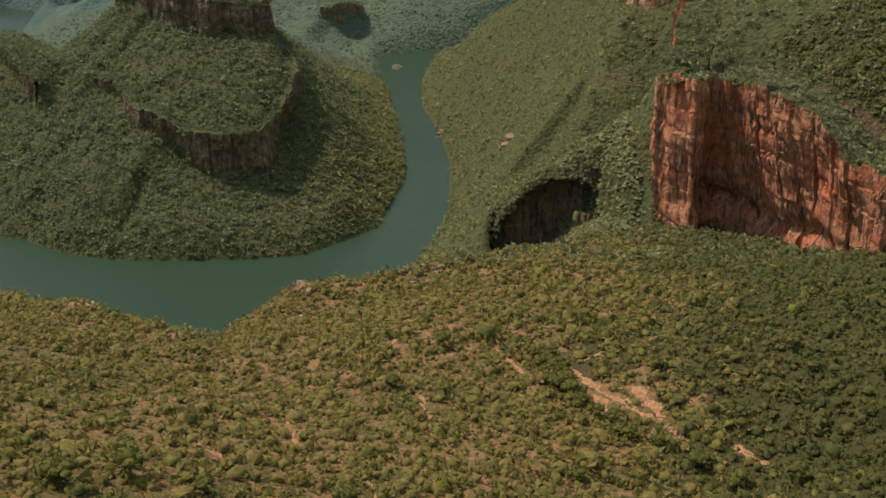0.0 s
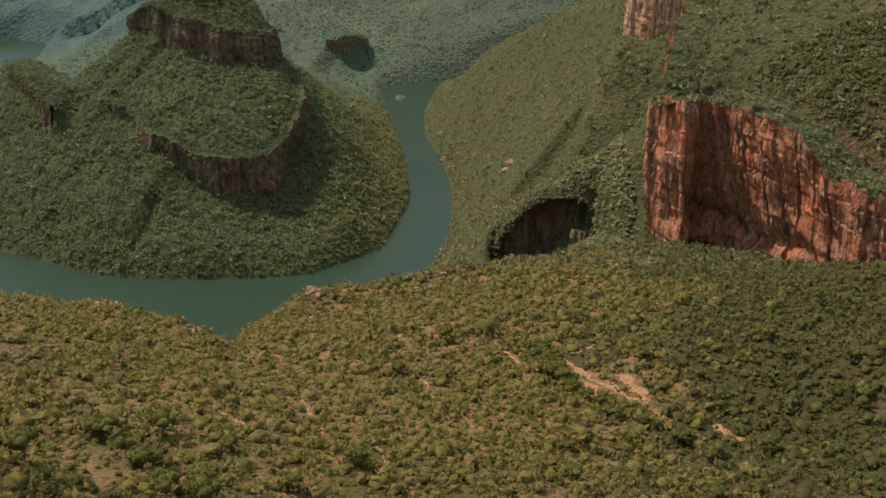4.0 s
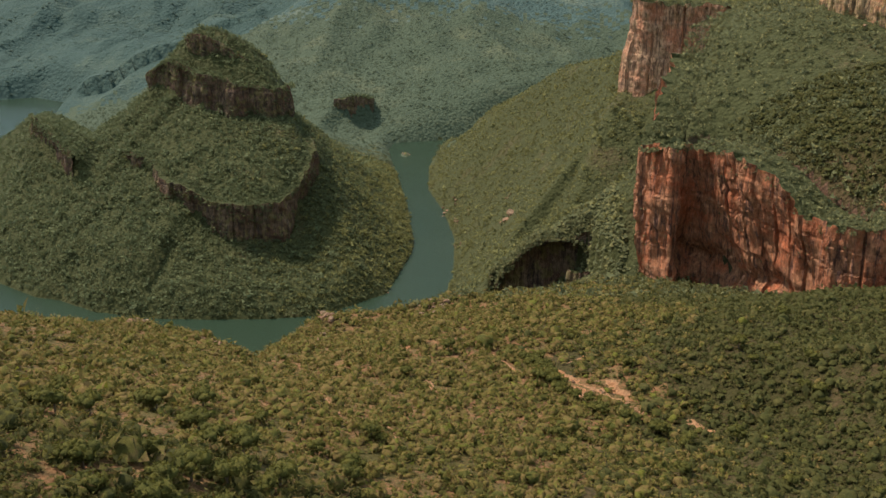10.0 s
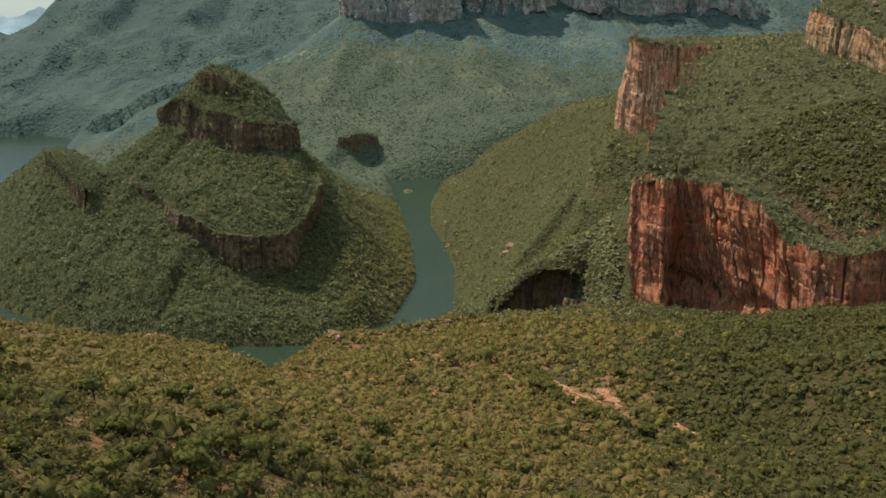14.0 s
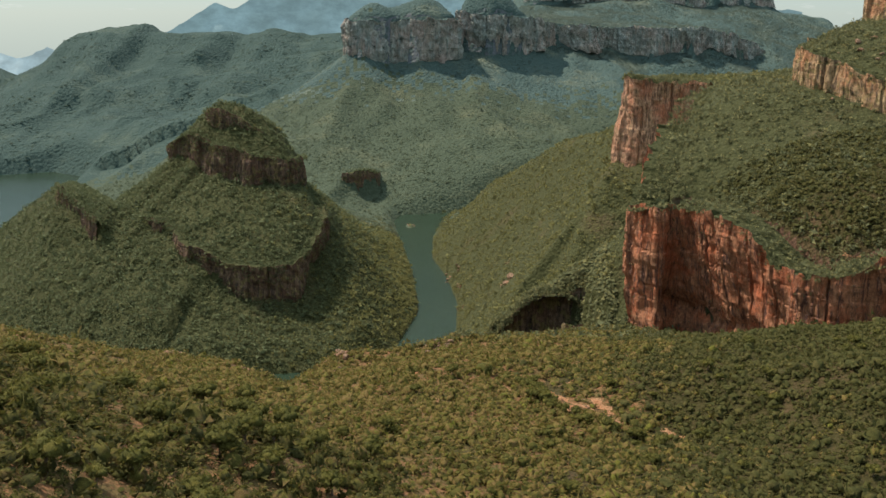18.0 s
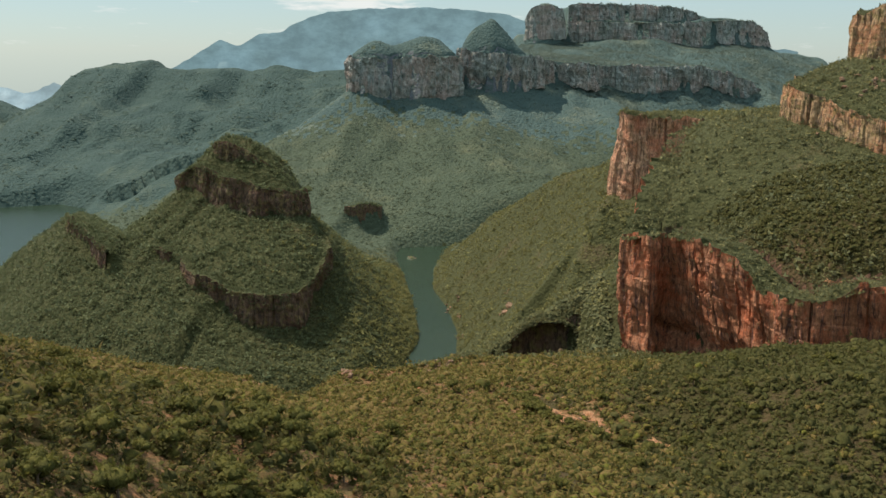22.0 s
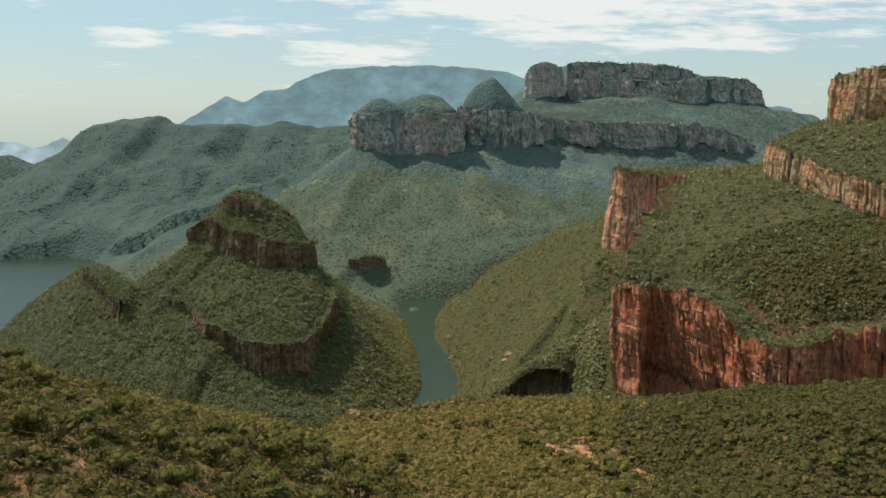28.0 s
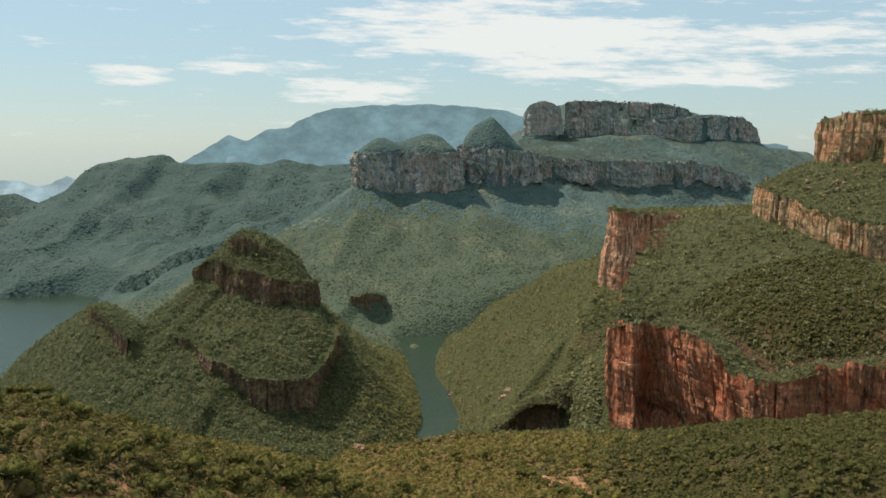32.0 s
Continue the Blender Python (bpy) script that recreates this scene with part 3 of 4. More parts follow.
M_LEAF = leaf_material("bush_leaves", [(0.052, 0.053, 0.014), (0.100, 0.088, 0.020), (0.075, 0.077, 0.016), (0.146, 0.117, 0.027), (0.188, 0.124, 0.045), (0.123, 0.125, 0.021), (0.182, 0.164, 0.027)], 1.0)
M_LEAF_GREY = leaf_material("grey_olive_leaves", [(0.045, 0.046, 0.014), (0.077, 0.072, 0.019), (0.059, 0.061, 0.017), (0.100, 0.086, 0.026), (0.075, 0.083, 0.019)], 1.0)
# Blue is lifted in the next two colours for haze at middle distance.
M_LEAF_MID = leaf_material("forest_leaves", [(0.068, 0.079, 0.047), (0.129, 0.133, 0.056), (0.095, 0.104, 0.051), (0.196, 0.180, 0.071), (0.156, 0.152, 0.064)], 0.7, 0.42)
M_LEAF_DARK = leaf_material("dark_forest_leaves", [(0.064, 0.078, 0.042), (0.127, 0.141, 0.063), (0.092, 0.112, 0.054), (0.189, 0.188, 0.071)], 0.7, 0.42)
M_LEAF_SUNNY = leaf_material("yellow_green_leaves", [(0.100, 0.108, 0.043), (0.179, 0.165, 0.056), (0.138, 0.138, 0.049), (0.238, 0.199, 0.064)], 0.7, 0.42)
# Far, valley and lake-hill leaves carry painted haze as a blue-grey tint.
M_LEAF_FAR = leaf_material("hazed_far_leaves", [(0.062, 0.090, 0.078), (0.082, 0.110, 0.087), (0.108, 0.131, 0.097)], 0.35, 0.14)
M_LEAF_NEAR = leaf_material("dark_bush_leaves", [(0.027, 0.028, 0.009), (0.061, 0.057, 0.014), (0.042, 0.043, 0.011), (0.106, 0.094, 0.020), (0.131, 0.085, 0.033), (0.075, 0.072, 0.015)], 1.2)
M_LEAF_VALE = leaf_material("hazed_valley_leaves", [(0.061, 0.084, 0.055), (0.086, 0.108, 0.064), (0.114, 0.131, 0.076)], 0.5, 0.3)
M_LEAF_HAZE = leaf_material("haze_blue_leaves", [(0.041, 0.071, 0.061), (0.061, 0.091, 0.071), (0.083, 0.111, 0.078)], 0.2, 0.16)
M_TREE = leaf_material("tree_leaves", [(0.055, 0.058, 0.014), (0.094, 0.090, 0.020), (0.143, 0.121, 0.026)], 1.3, 0.6)
M_RED = rock_material("red_quartzite", (0.429, 0.129, 0.057), (0.477, 0.214, 0.109), (0.131, 0.061, 0.045), (0.547, 0.356, 0.244))
M_OCHRE = rock_material("ochre_quartzite", (0.432, 0.205, 0.103), (0.475, 0.324, 0.173), (0.140, 0.092, 0.059), (0.562, 0.432, 0.292), 1.0, 0.55)
# Alcove floor and soffit: deep shade put into a darkened rock colour.
M_CAVE = rock_material("shade_dark_overhang_rock", (0.085, 0.05, 0.036), (0.11, 0.075, 0.052), (0.03, 0.022, 0.018), (0.15, 0.11, 0.08))
M_PINK = rock_material("pink_quartzite", (0.512, 0.222, 0.127), (0.548, 0.328, 0.196), (0.171, 0.094, 0.063), (0.634, 0.446, 0.310), 1.0, 0.2)
# Brown rock, darkened further to stand for cliffs facing away from the sun.
M_ISLE = rock_material("shaded_brown_quartzite", (0.132, 0.070, 0.046), (0.187, 0.123, 0.077), (0.050, 0.035, 0.029), (0.352, 0.264, 0.176), 0.9, 0.5)
# Far rock lightened and greyed: airlight over shaded walls, put into the colour.
M_FARROCK = rock_material("hazed_far_quartzite", (0.41, 0.325, 0.275), (0.34, 0.35, 0.305), (0.28, 0.315, 0.285), (0.43, 0.385, 0.33), 0.24, 0.15)
M_SCRUB = leaf_material("dry_scrub", [(0.088, 0.074, 0.020), (0.065, 0.066, 0.015), (0.130, 0.105, 0.032)], 1.6)
M_BARE = rock_material("bare_orange_ground", (0.38, 0.17, 0.075), (0.40, 0.22, 0.11), (0.22, 0.115, 0.06), (0.46, 0.31, 0.19), 2.4)
M_PALEROCK = rock_material("pale_boulder", (0.266, 0.137, 0.077), (0.296, 0.194, 0.119), (0.133, 0.079, 0.052), (0.370, 0.288, 0.210), 2.5)
M_BARK, bark_nt, bark_b, bark_geo = begin("bark", 0.9)
bark_nt.links.new(mix_node(bark_nt, noise_node(bark_nt, bark_geo.outputs["Position"], 3.0, 4), (0.10, 0.07, 0.045), (0.22, 0.17, 0.12)), bark_b.inputs["Base Color"])

M_WATER, wnt, wb, wgeo = begin("river_water", 0.16)
wb.inputs["Specular IOR Level"].default_value = 0.11
wb.inputs["IOR"].default_value = 1.33
wpos = wgeo.outputs["Position"]
wnt.links.new(mix_node(wnt, noise_node(wnt, wpos, 0.006, 3), (0.018, 0.033, 0.020), (0.026, 0.041, 0.025)), wb.inputs["Base Color"])
relief(wnt, wb, math_node(wnt, "ADD", noise_node(wnt, wpos, 0.25, 3), noise_node(wnt, wpos, 1.2, 3)), 0.4, 0.6)


# ---------------------------------------------------------------- ground and water
def behind(x, y):
    """Beyond the ridge that runs down from the round-topped hill to the lake."""
    return x < -335 + np.where(y < 2800, 1.0, 0.3) * (y - 2800)


ys = [-700.0]
while ys[-1] < 4960:
    y_ = ys[-1]
    ys.append(y_ + (30 if y_ < -60 else 3.4 + max(0, y_ - 700) / 1000 * 5.4))
ys = np.array(ys)
us = np.concatenate([np.linspace(-1.6, -0.56, 24)[:-1], np.linspace(-0.56, 0.47, 340), np.linspace(0.47, 1.6, 24)[1:]])
GX = us[None, :] * (ys[:, None] + 760)
GY = np.repeat(ys[:, None], len(us), 1)
GZ = land(GX, GY)
GSLOPE = np.hypot(np.gradient(GZ, axis=0) / np.gradient(GY, axis=0), np.gradient(GZ, axis=1) / np.gradient(GX, axis=1))
co = np.stack([GX, GY, GZ], -1).reshape(-1, 3)
ground_mesh = mesh_from("ground", co, grid_faces(len(ys), len(us)), M_SOIL)
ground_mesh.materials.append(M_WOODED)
ground_mesh.materials.append(M_HAZYSLOPE)
ground_mesh.materials.append(M_HAZYHILL)
ground_mesh.materials.append(M_CAVE)
ground_mesh.materials.append(M_VALE)
ground_mesh.materials.append(M_UNDER)
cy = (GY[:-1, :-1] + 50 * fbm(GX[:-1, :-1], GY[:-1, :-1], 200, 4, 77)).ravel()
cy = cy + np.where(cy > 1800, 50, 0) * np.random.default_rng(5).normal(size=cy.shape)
# Farther ground gets the haze-tinted materials; 4 is the shade-dark alcove floor.
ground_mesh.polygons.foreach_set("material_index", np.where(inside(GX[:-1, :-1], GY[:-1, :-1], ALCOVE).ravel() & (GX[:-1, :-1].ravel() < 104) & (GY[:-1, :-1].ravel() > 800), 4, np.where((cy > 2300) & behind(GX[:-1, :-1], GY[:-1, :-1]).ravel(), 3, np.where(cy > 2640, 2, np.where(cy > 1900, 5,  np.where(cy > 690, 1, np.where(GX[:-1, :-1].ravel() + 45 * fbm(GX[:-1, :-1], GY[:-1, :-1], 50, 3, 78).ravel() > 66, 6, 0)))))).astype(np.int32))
ground = tagged(new("ground", ground_mesh), "canyon land of stony soil under green bushveld", "ground", kind="structure")
wx = np.array([[-4000, 300, 0], [4000, 300, 0], [4000, 4900, 0], [-4000, 4900, 0]], float)
tagged(new("water", mesh_from("water", wx, np.array([[0, 1, 2, 3]]), M_WATER)), "calm dark green river water in the canyon", "water", kind="structure")


def ground_at(x, y):
    """Height and slope of the ground sheet at places."""
    i = np.clip(np.searchsorted(ys, y) - 1, 0, len(ys) - 2)
    u = x / (y + 760)
    j = np.clip(np.searchsorted(us, u) - 1, 0, len(us) - 2)
    a = np.clip((y - ys[i]) / (ys[i + 1] - ys[i]), 0, 1)
    b = np.clip((u - us[j]) / (us[j + 1] - us[j]), 0, 1)

    def bil(g):
        return g[i, j] * (1 - a) * (1 - b) + g[i + 1, j] * a * (1 - b) + g[i, j + 1] * (1 - a) * b + g[i + 1, j + 1] * a * b
    return bil(GZ), bil(GSLOPE)


# ---------------------------------------------------------------- cliffs
def smooth_line(line, rounds=2):
    p = np.array(line, float)
    for _ in range(rounds):
        q = np.empty((2 * len(p), p.shape[1]))
        q[0], q[-1] = p[0], p[-1]
        q[1:-1:2], q[2:-1:2] = 0.75 * p[:-1] + 0.25 * p[1:], 0.25 * p[:-1] + 0.75 * p[1:]
        p = q
    return p


WALLS = {}


def cliff(label, line, material, seed, step=2.2, rise=2.6, amp=1.0, column=8.0, lean=3.0, sink=9.0, rounds=2, undercut=0.0, rag=1.0, turf=None, cap=9.0, name="cliff"):
    """A jointed rock wall that hangs from a rim line (x, y, z, height); it faces the right of the line's run."""
    p = smooth_line(line, rounds)
    run = np.r_[0, np.cumsum(np.hypot(*np.diff(p[:, :2], axis=0).T))]
    s = np.arange(0, run[-1], step)
    px, py, zt, hh = (np.interp(s, run, p[:, k]) for k in range(4))
    inset = np.interp(s, run, p[:, 4]) if p.shape[1] > 4 else 0 * s
    tx, ty = np.gradient(px), np.gradient(py)
    n = np.hypot(tx, ty)
    nx, ny = ty / n, -tx / n
    rows = int(max((hh + sink).max() / rise, 6))
    v = np.linspace(0, 1, rows)[:, None]
    S = np.repeat(s[None], rows, 0)
    cell = S / column + 0.9 * vnoise(S / 31, S * 0 + seed, seed) + 0.4 * vnoise(S / 11, S * 0 + 5, seed)
    i = np.floor(cell)
    fr = cell - i
    big = np.floor(cell / 3.1 + 0.4)
    top = zt + rag * 2.0 * amp * vnoise(s / 9, s * 0, seed + 3) + rag * 5.0 * amp * (hash2(i[0], i[0] * 0, seed) - 0.6) + rag * 3.0 * amp * vnoise(s / 30, s * 0, seed + 12)
    Z = top[None] - v * (hh + sink)[None]
    bed = (Z + 3 * vnoise(S / 60, Z / 70, seed + 5) + 0.06 * S) / (11 * amp + 2)
    k = np.floor(bed)
    kf = bed - k
    joint = (hash2(i, k * 0, seed + 9) > 0.45) * 3.0 * amp
    off = 3.0 * amp * (hash2(i, k * 0, seed + 1) - 0.45) + 1.2 * amp * (hash2(i, np.floor(bed / 2 + i * 0.37), seed + 2) - 0.5) + 1.3 * amp * (hash2(k * 0 + 7, k, seed + 4) - 0.4) + 4.5 * amp * (hash2(big, k * 0, seed + 13) - 0.5)
    off = off - joint * np.exp(-(fr / 0.11) ** 2) - 0.4 * amp * np.exp(-(kf / 0.12) ** 2) + 0.8 * amp * vnoise(S / 2.6, Z / 22, seed + 31)
    off = off + 4.5 * amp * fbm(S, Z * 0.6, 38, 2, seed + 6) + 1.5 * amp * fbm(S + 0.55 * Z, Z * 0.6, 8, 3, seed + 8) + lean * v + 1.0 - inset[None] * np.clip(v * 1.25, 0, 1) ** 1.3
    off = off - undercut * np.exp(-((v - 0.74 + 0.10 * vnoise(S / 45, S * 0, seed + 15)) / 0.06) ** 2) * np.clip(inset[None] / 6, 0, 1)
    X, Y = px[None] + nx[None] * off, py[None] + ny[None] * off
    # the brow, laid back under the turf
    capx, capy = px - nx * cap, py - ny * cap
    capz = np.clip(land(capx, capy) - 1.0, zt - 8, zt + 0.75 * cap)
    midx, midy, midz = px - nx * cap * 0.3, py - ny * cap * 0.3, np.minimum(np.minimum(top, zt) - 0.3, 0.75 * zt + 0.25 * capz + 1)
    X, Y, Z = np.vstack([capx, midx, X]), np.vstack([capy, midy, Y]), np.vstack([capz, midz, Z])
    co_ = np.stack([X, Y, Z], -1).reshape(-1, 3)
    me = mesh_from(name, co_, grid_faces(rows + 2, len(s))[:, ::-1], material, smooth=False)
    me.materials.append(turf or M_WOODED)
    me.polygons.foreach_set("material_index", np.repeat((np.arange(rows + 1) < 2).astype(np.int32), len(s) - 1))
    WALLS[seed] = (X[2:], Y[2:], Z[2:])
    return tagged(new(name, me), label, "cliff")


cliff("tall red and orange rock cliff with a dark recess", RED_RIM, M_RED, 3, 1.4, 1.7, 1.15, 9.0, 1.0, sink=16.0, undercut=6.0, cap=27.0)
cliff("orange rock bastion of a flat-topped green spur", MASSIF_RIM[26:-1], M_PINK, 9, 1.8, 2.0, 1.0, 9.0, 12.0, sink=34.0, cap=27.0)
cliff("ochre jointed cliff band above a bushy slope", UPPER_RIM[-2:] + UPPER_RIM[:6], M_OCHRE, 15, 1.8, 2.0, 0.8, 7.5, 3.0)
cliff("ochre rock crown under a grassy top", CROWN_RIM[-1:] + CROWN_RIM[:5], M_OCHRE, 21, 1.8, 2.2, 1.0, 8.0, 4.0)
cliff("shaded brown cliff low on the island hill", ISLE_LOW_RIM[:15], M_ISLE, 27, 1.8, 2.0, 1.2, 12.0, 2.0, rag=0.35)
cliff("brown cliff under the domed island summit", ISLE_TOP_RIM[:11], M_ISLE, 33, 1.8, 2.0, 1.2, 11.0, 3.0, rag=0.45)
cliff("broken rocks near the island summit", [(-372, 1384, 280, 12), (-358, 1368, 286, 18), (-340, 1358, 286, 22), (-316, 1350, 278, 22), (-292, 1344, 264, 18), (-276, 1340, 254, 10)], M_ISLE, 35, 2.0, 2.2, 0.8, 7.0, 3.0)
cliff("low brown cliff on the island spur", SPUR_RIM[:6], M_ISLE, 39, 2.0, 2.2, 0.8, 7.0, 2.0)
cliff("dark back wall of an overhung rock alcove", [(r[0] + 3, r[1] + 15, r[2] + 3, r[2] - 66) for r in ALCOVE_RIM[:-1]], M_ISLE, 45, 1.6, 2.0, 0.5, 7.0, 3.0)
rim_ = smooth_line(ALCOVE_RIM)
roof_ = []
for k_, w_ in enumerate((0.0, 0.0, 0.15, 0.4, 0.7, 1.0, 1.3, 1.3, 1.0, 0.6, 0.3, 0.1, 0.0)):
    xx_, yy_ = rim_[:, 0] + 2 * w_, rim_[:, 1] + 12 * w_
    if k_ == 0 or k_ > 6:
        zz_ = rim_[:, 2] - 3.0 + 4 * w_ + 1.2 * vnoise(xx_ / 5, yy_ / 5, 71) if k_ else rim_[:, 2] - 1.2 + 1.5 * vnoise(xx_ / 3, yy_ / 3, 72)
    else:
        zz_ = rim_[:, 2] + (np.maximum(land(xx_, yy_, False), rim_[:, 2] + 3) - rim_[:, 2]) * np.minimum(w_ * 1.4 * (1 + 9 * np.linspace(0, 1, len(rim_)) ** 6), 1)
    roof_.append(np.stack([xx_, yy_ - (2.0 if k_ in (0, 12) else 0.0), zz_], -1))
roof_ = np.stack(roof_)
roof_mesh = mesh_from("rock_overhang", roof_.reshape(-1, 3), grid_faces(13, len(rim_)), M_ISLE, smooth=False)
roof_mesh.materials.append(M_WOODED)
# underside darkened by colour for the alcove's shade
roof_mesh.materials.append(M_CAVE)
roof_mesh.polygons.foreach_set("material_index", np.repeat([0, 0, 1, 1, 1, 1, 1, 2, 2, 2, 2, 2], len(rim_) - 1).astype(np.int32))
tagged(new("rock_overhang", roof_mesh), "arched rock overhang above the dark alcove", "rock overhang")
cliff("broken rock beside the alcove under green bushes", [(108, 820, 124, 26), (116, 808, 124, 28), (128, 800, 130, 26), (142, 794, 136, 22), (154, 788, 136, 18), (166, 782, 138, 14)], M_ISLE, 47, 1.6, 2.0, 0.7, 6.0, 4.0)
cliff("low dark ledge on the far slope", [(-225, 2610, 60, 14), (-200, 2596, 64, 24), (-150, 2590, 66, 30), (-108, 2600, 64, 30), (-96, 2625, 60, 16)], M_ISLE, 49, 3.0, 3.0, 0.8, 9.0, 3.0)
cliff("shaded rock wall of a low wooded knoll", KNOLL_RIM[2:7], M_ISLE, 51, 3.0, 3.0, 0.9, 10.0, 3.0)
cliff("round-topped hill wall of hazy red rock", ROUND_A_RIM[:9], M_FARROCK, 57, 3.5, 4.0, 2.0, 18.0, 6.0, rag=0.6, turf=M_HAZYSLOPE)
cliff("cone-topped hill wall of hazy red rock", ROUND_C_RIM[:6], M_FARROCK, 63, 3.5, 4.0, 2.0, 18.0, 6.0, rag=0.6, turf=M_HAZYSLOPE)
cliff("long hazy cliff band under a plateau", BAND_RIM[:16], M_FARROCK, 69, 4.0, 4.5, 2.2, 34.0, 6.0, rag=0.7, turf=M_HAZYSLOPE)
cliff("far plateau cliff, its rock greyed for haze", PLATEAU_RIM[:7], M_FARROCK, 75, 4.0, 4.0, 2.0, 18.0, 6.0, rag=0.4, turf=M_HAZYSLOPE)
cliff("lower step of the far plateau cliff", STEP_RIM[:9], M_FARROCK, 76, 4.0, 4.0, 2.2, 18.0, 8.0, rag=0.5, turf=M_HAZYSLOPE)
cliff("rounded far rock tower beside the plateau", KNOB_RIM[:6], M_FARROCK, 81, 4.0, 5.0, 1.2, 24.0, 10.0, rag=0.6, turf=M_HAZYSLOPE)

# ---------------------------------------------------------------- far ranges
def far_range(label, skyline, y0, material, seed):
    """A distant range: a folded slope under a skyline of (x, z) rows."""
    sk = np.array(skyline, float)
    sk = sk * 0.957 + (0, 19)
    x = np.linspace(sk[0, 0], sk[-1, 0], 260)
    top = np.interp(x, sk[:, 0], sk[:, 1]) + 5 * fbm(x, x * 0, 60, 3, seed)
    v = np.linspace(0, 1, 24)[:, None]
    X = np.repeat(x[None], 24, 0)
    Z = top[None] * (1 - v) - 20 * v
    Y = y0 - 120 * v ** 1.3 + 40 * fbm(X, Z, 170, 3, seed + 2) * np.clip(v * 4, 0, 1)
    co_ = np.stack([X, Y, Z], -1).reshape(-1, 3)
    me = mesh_from("backdrop", co_, grid_faces(24, 260)[:, ::-1], material)
    return tagged(new("backdrop", me), label, "mountain range", kind="structure")


# Distant haze as colour: a blue tint with a faint glow of its own.
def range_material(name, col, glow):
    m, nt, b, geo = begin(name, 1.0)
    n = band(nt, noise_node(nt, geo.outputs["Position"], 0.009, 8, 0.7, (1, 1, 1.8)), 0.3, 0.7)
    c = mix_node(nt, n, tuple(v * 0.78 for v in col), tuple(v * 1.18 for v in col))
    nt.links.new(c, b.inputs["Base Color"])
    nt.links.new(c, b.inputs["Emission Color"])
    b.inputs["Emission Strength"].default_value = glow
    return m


M_RANGE = range_material("haze_blue_range", (0.20, 0.285, 0.30), 0.35)
M_RANGE_PALE = range_material("haze_pale_range", (0.29, 0.36, 0.375), 0.42)
far_range("far flat-topped mountain, tinted blue for haze", [(-1500, 250), (-1319, 345), (-1200, 420), (-1110, 466), (-1050, 445), (-1014, 440), (-930, 490), (-840, 505), (-738, 550), (-640, 590), (-601, 600),
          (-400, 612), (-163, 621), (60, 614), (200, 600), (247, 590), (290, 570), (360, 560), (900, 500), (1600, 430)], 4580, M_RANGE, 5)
far_range("far peaks, paled and blued for haze", [(-3000, 220), (-2400, 236), (-2238, 235), (-2150, 238), (-2072, 206), (-2000, 226), (-1926, 262), (-1880, 240), (-1807, 224), (-1600, 150)], 4620, M_RANGE_PALE, 9)


# ---------------------------------------------------------------- bushes
def ico(level):
    if level == "dome":
        a = np.arange(5) * 1.2566
        v = np.vstack([np.stack([np.cos(a) * 0.95, np.sin(a) * 0.95, a * 0 - 0.25], 1), np.stack([np.cos(a + 0.63) * 0.78, np.sin(a + 0.63) * 0.78, a * 0 + 0.5], 1), [(0, 0, 0.92)]])
        return v, np.array([t for k in range(5) for t in ((k, (k + 1) % 5, k + 5), ((k + 1) % 5, (k + 1) % 5 + 5, k + 5), (k + 5, (k + 1) % 5 + 5, 10))])
    if level == "cone":
        a = np.arange(6) * 1.0472
        return np.vstack([np.stack([np.cos(a), np.sin(a), a * 0 - 0.15], 1), [(0, 0, 0.95)]]), np.array([(k, (k + 1) % 6, 6) for k in range(6)])
    if level == 0:
        return np.array([(1, 0, 0), (0, 1, 0), (-1, 0, 0), (0, -1, 0), (0, 0, 1)], float), np.array([(0, 1, 4), (1, 2, 4), (2, 3, 4), (3, 0, 4)])
    bm = bmesh.new()
    bmesh.ops.create_icosphere(bm, subdivisions=level, radius=1)
    v = np.array([q.co[:] for q in bm.verts])
    f = np.array([[q.index for q in r.verts] for r in bm.faces])
    bm.free()
    return v, f


rng = np.random.default_rng(11)


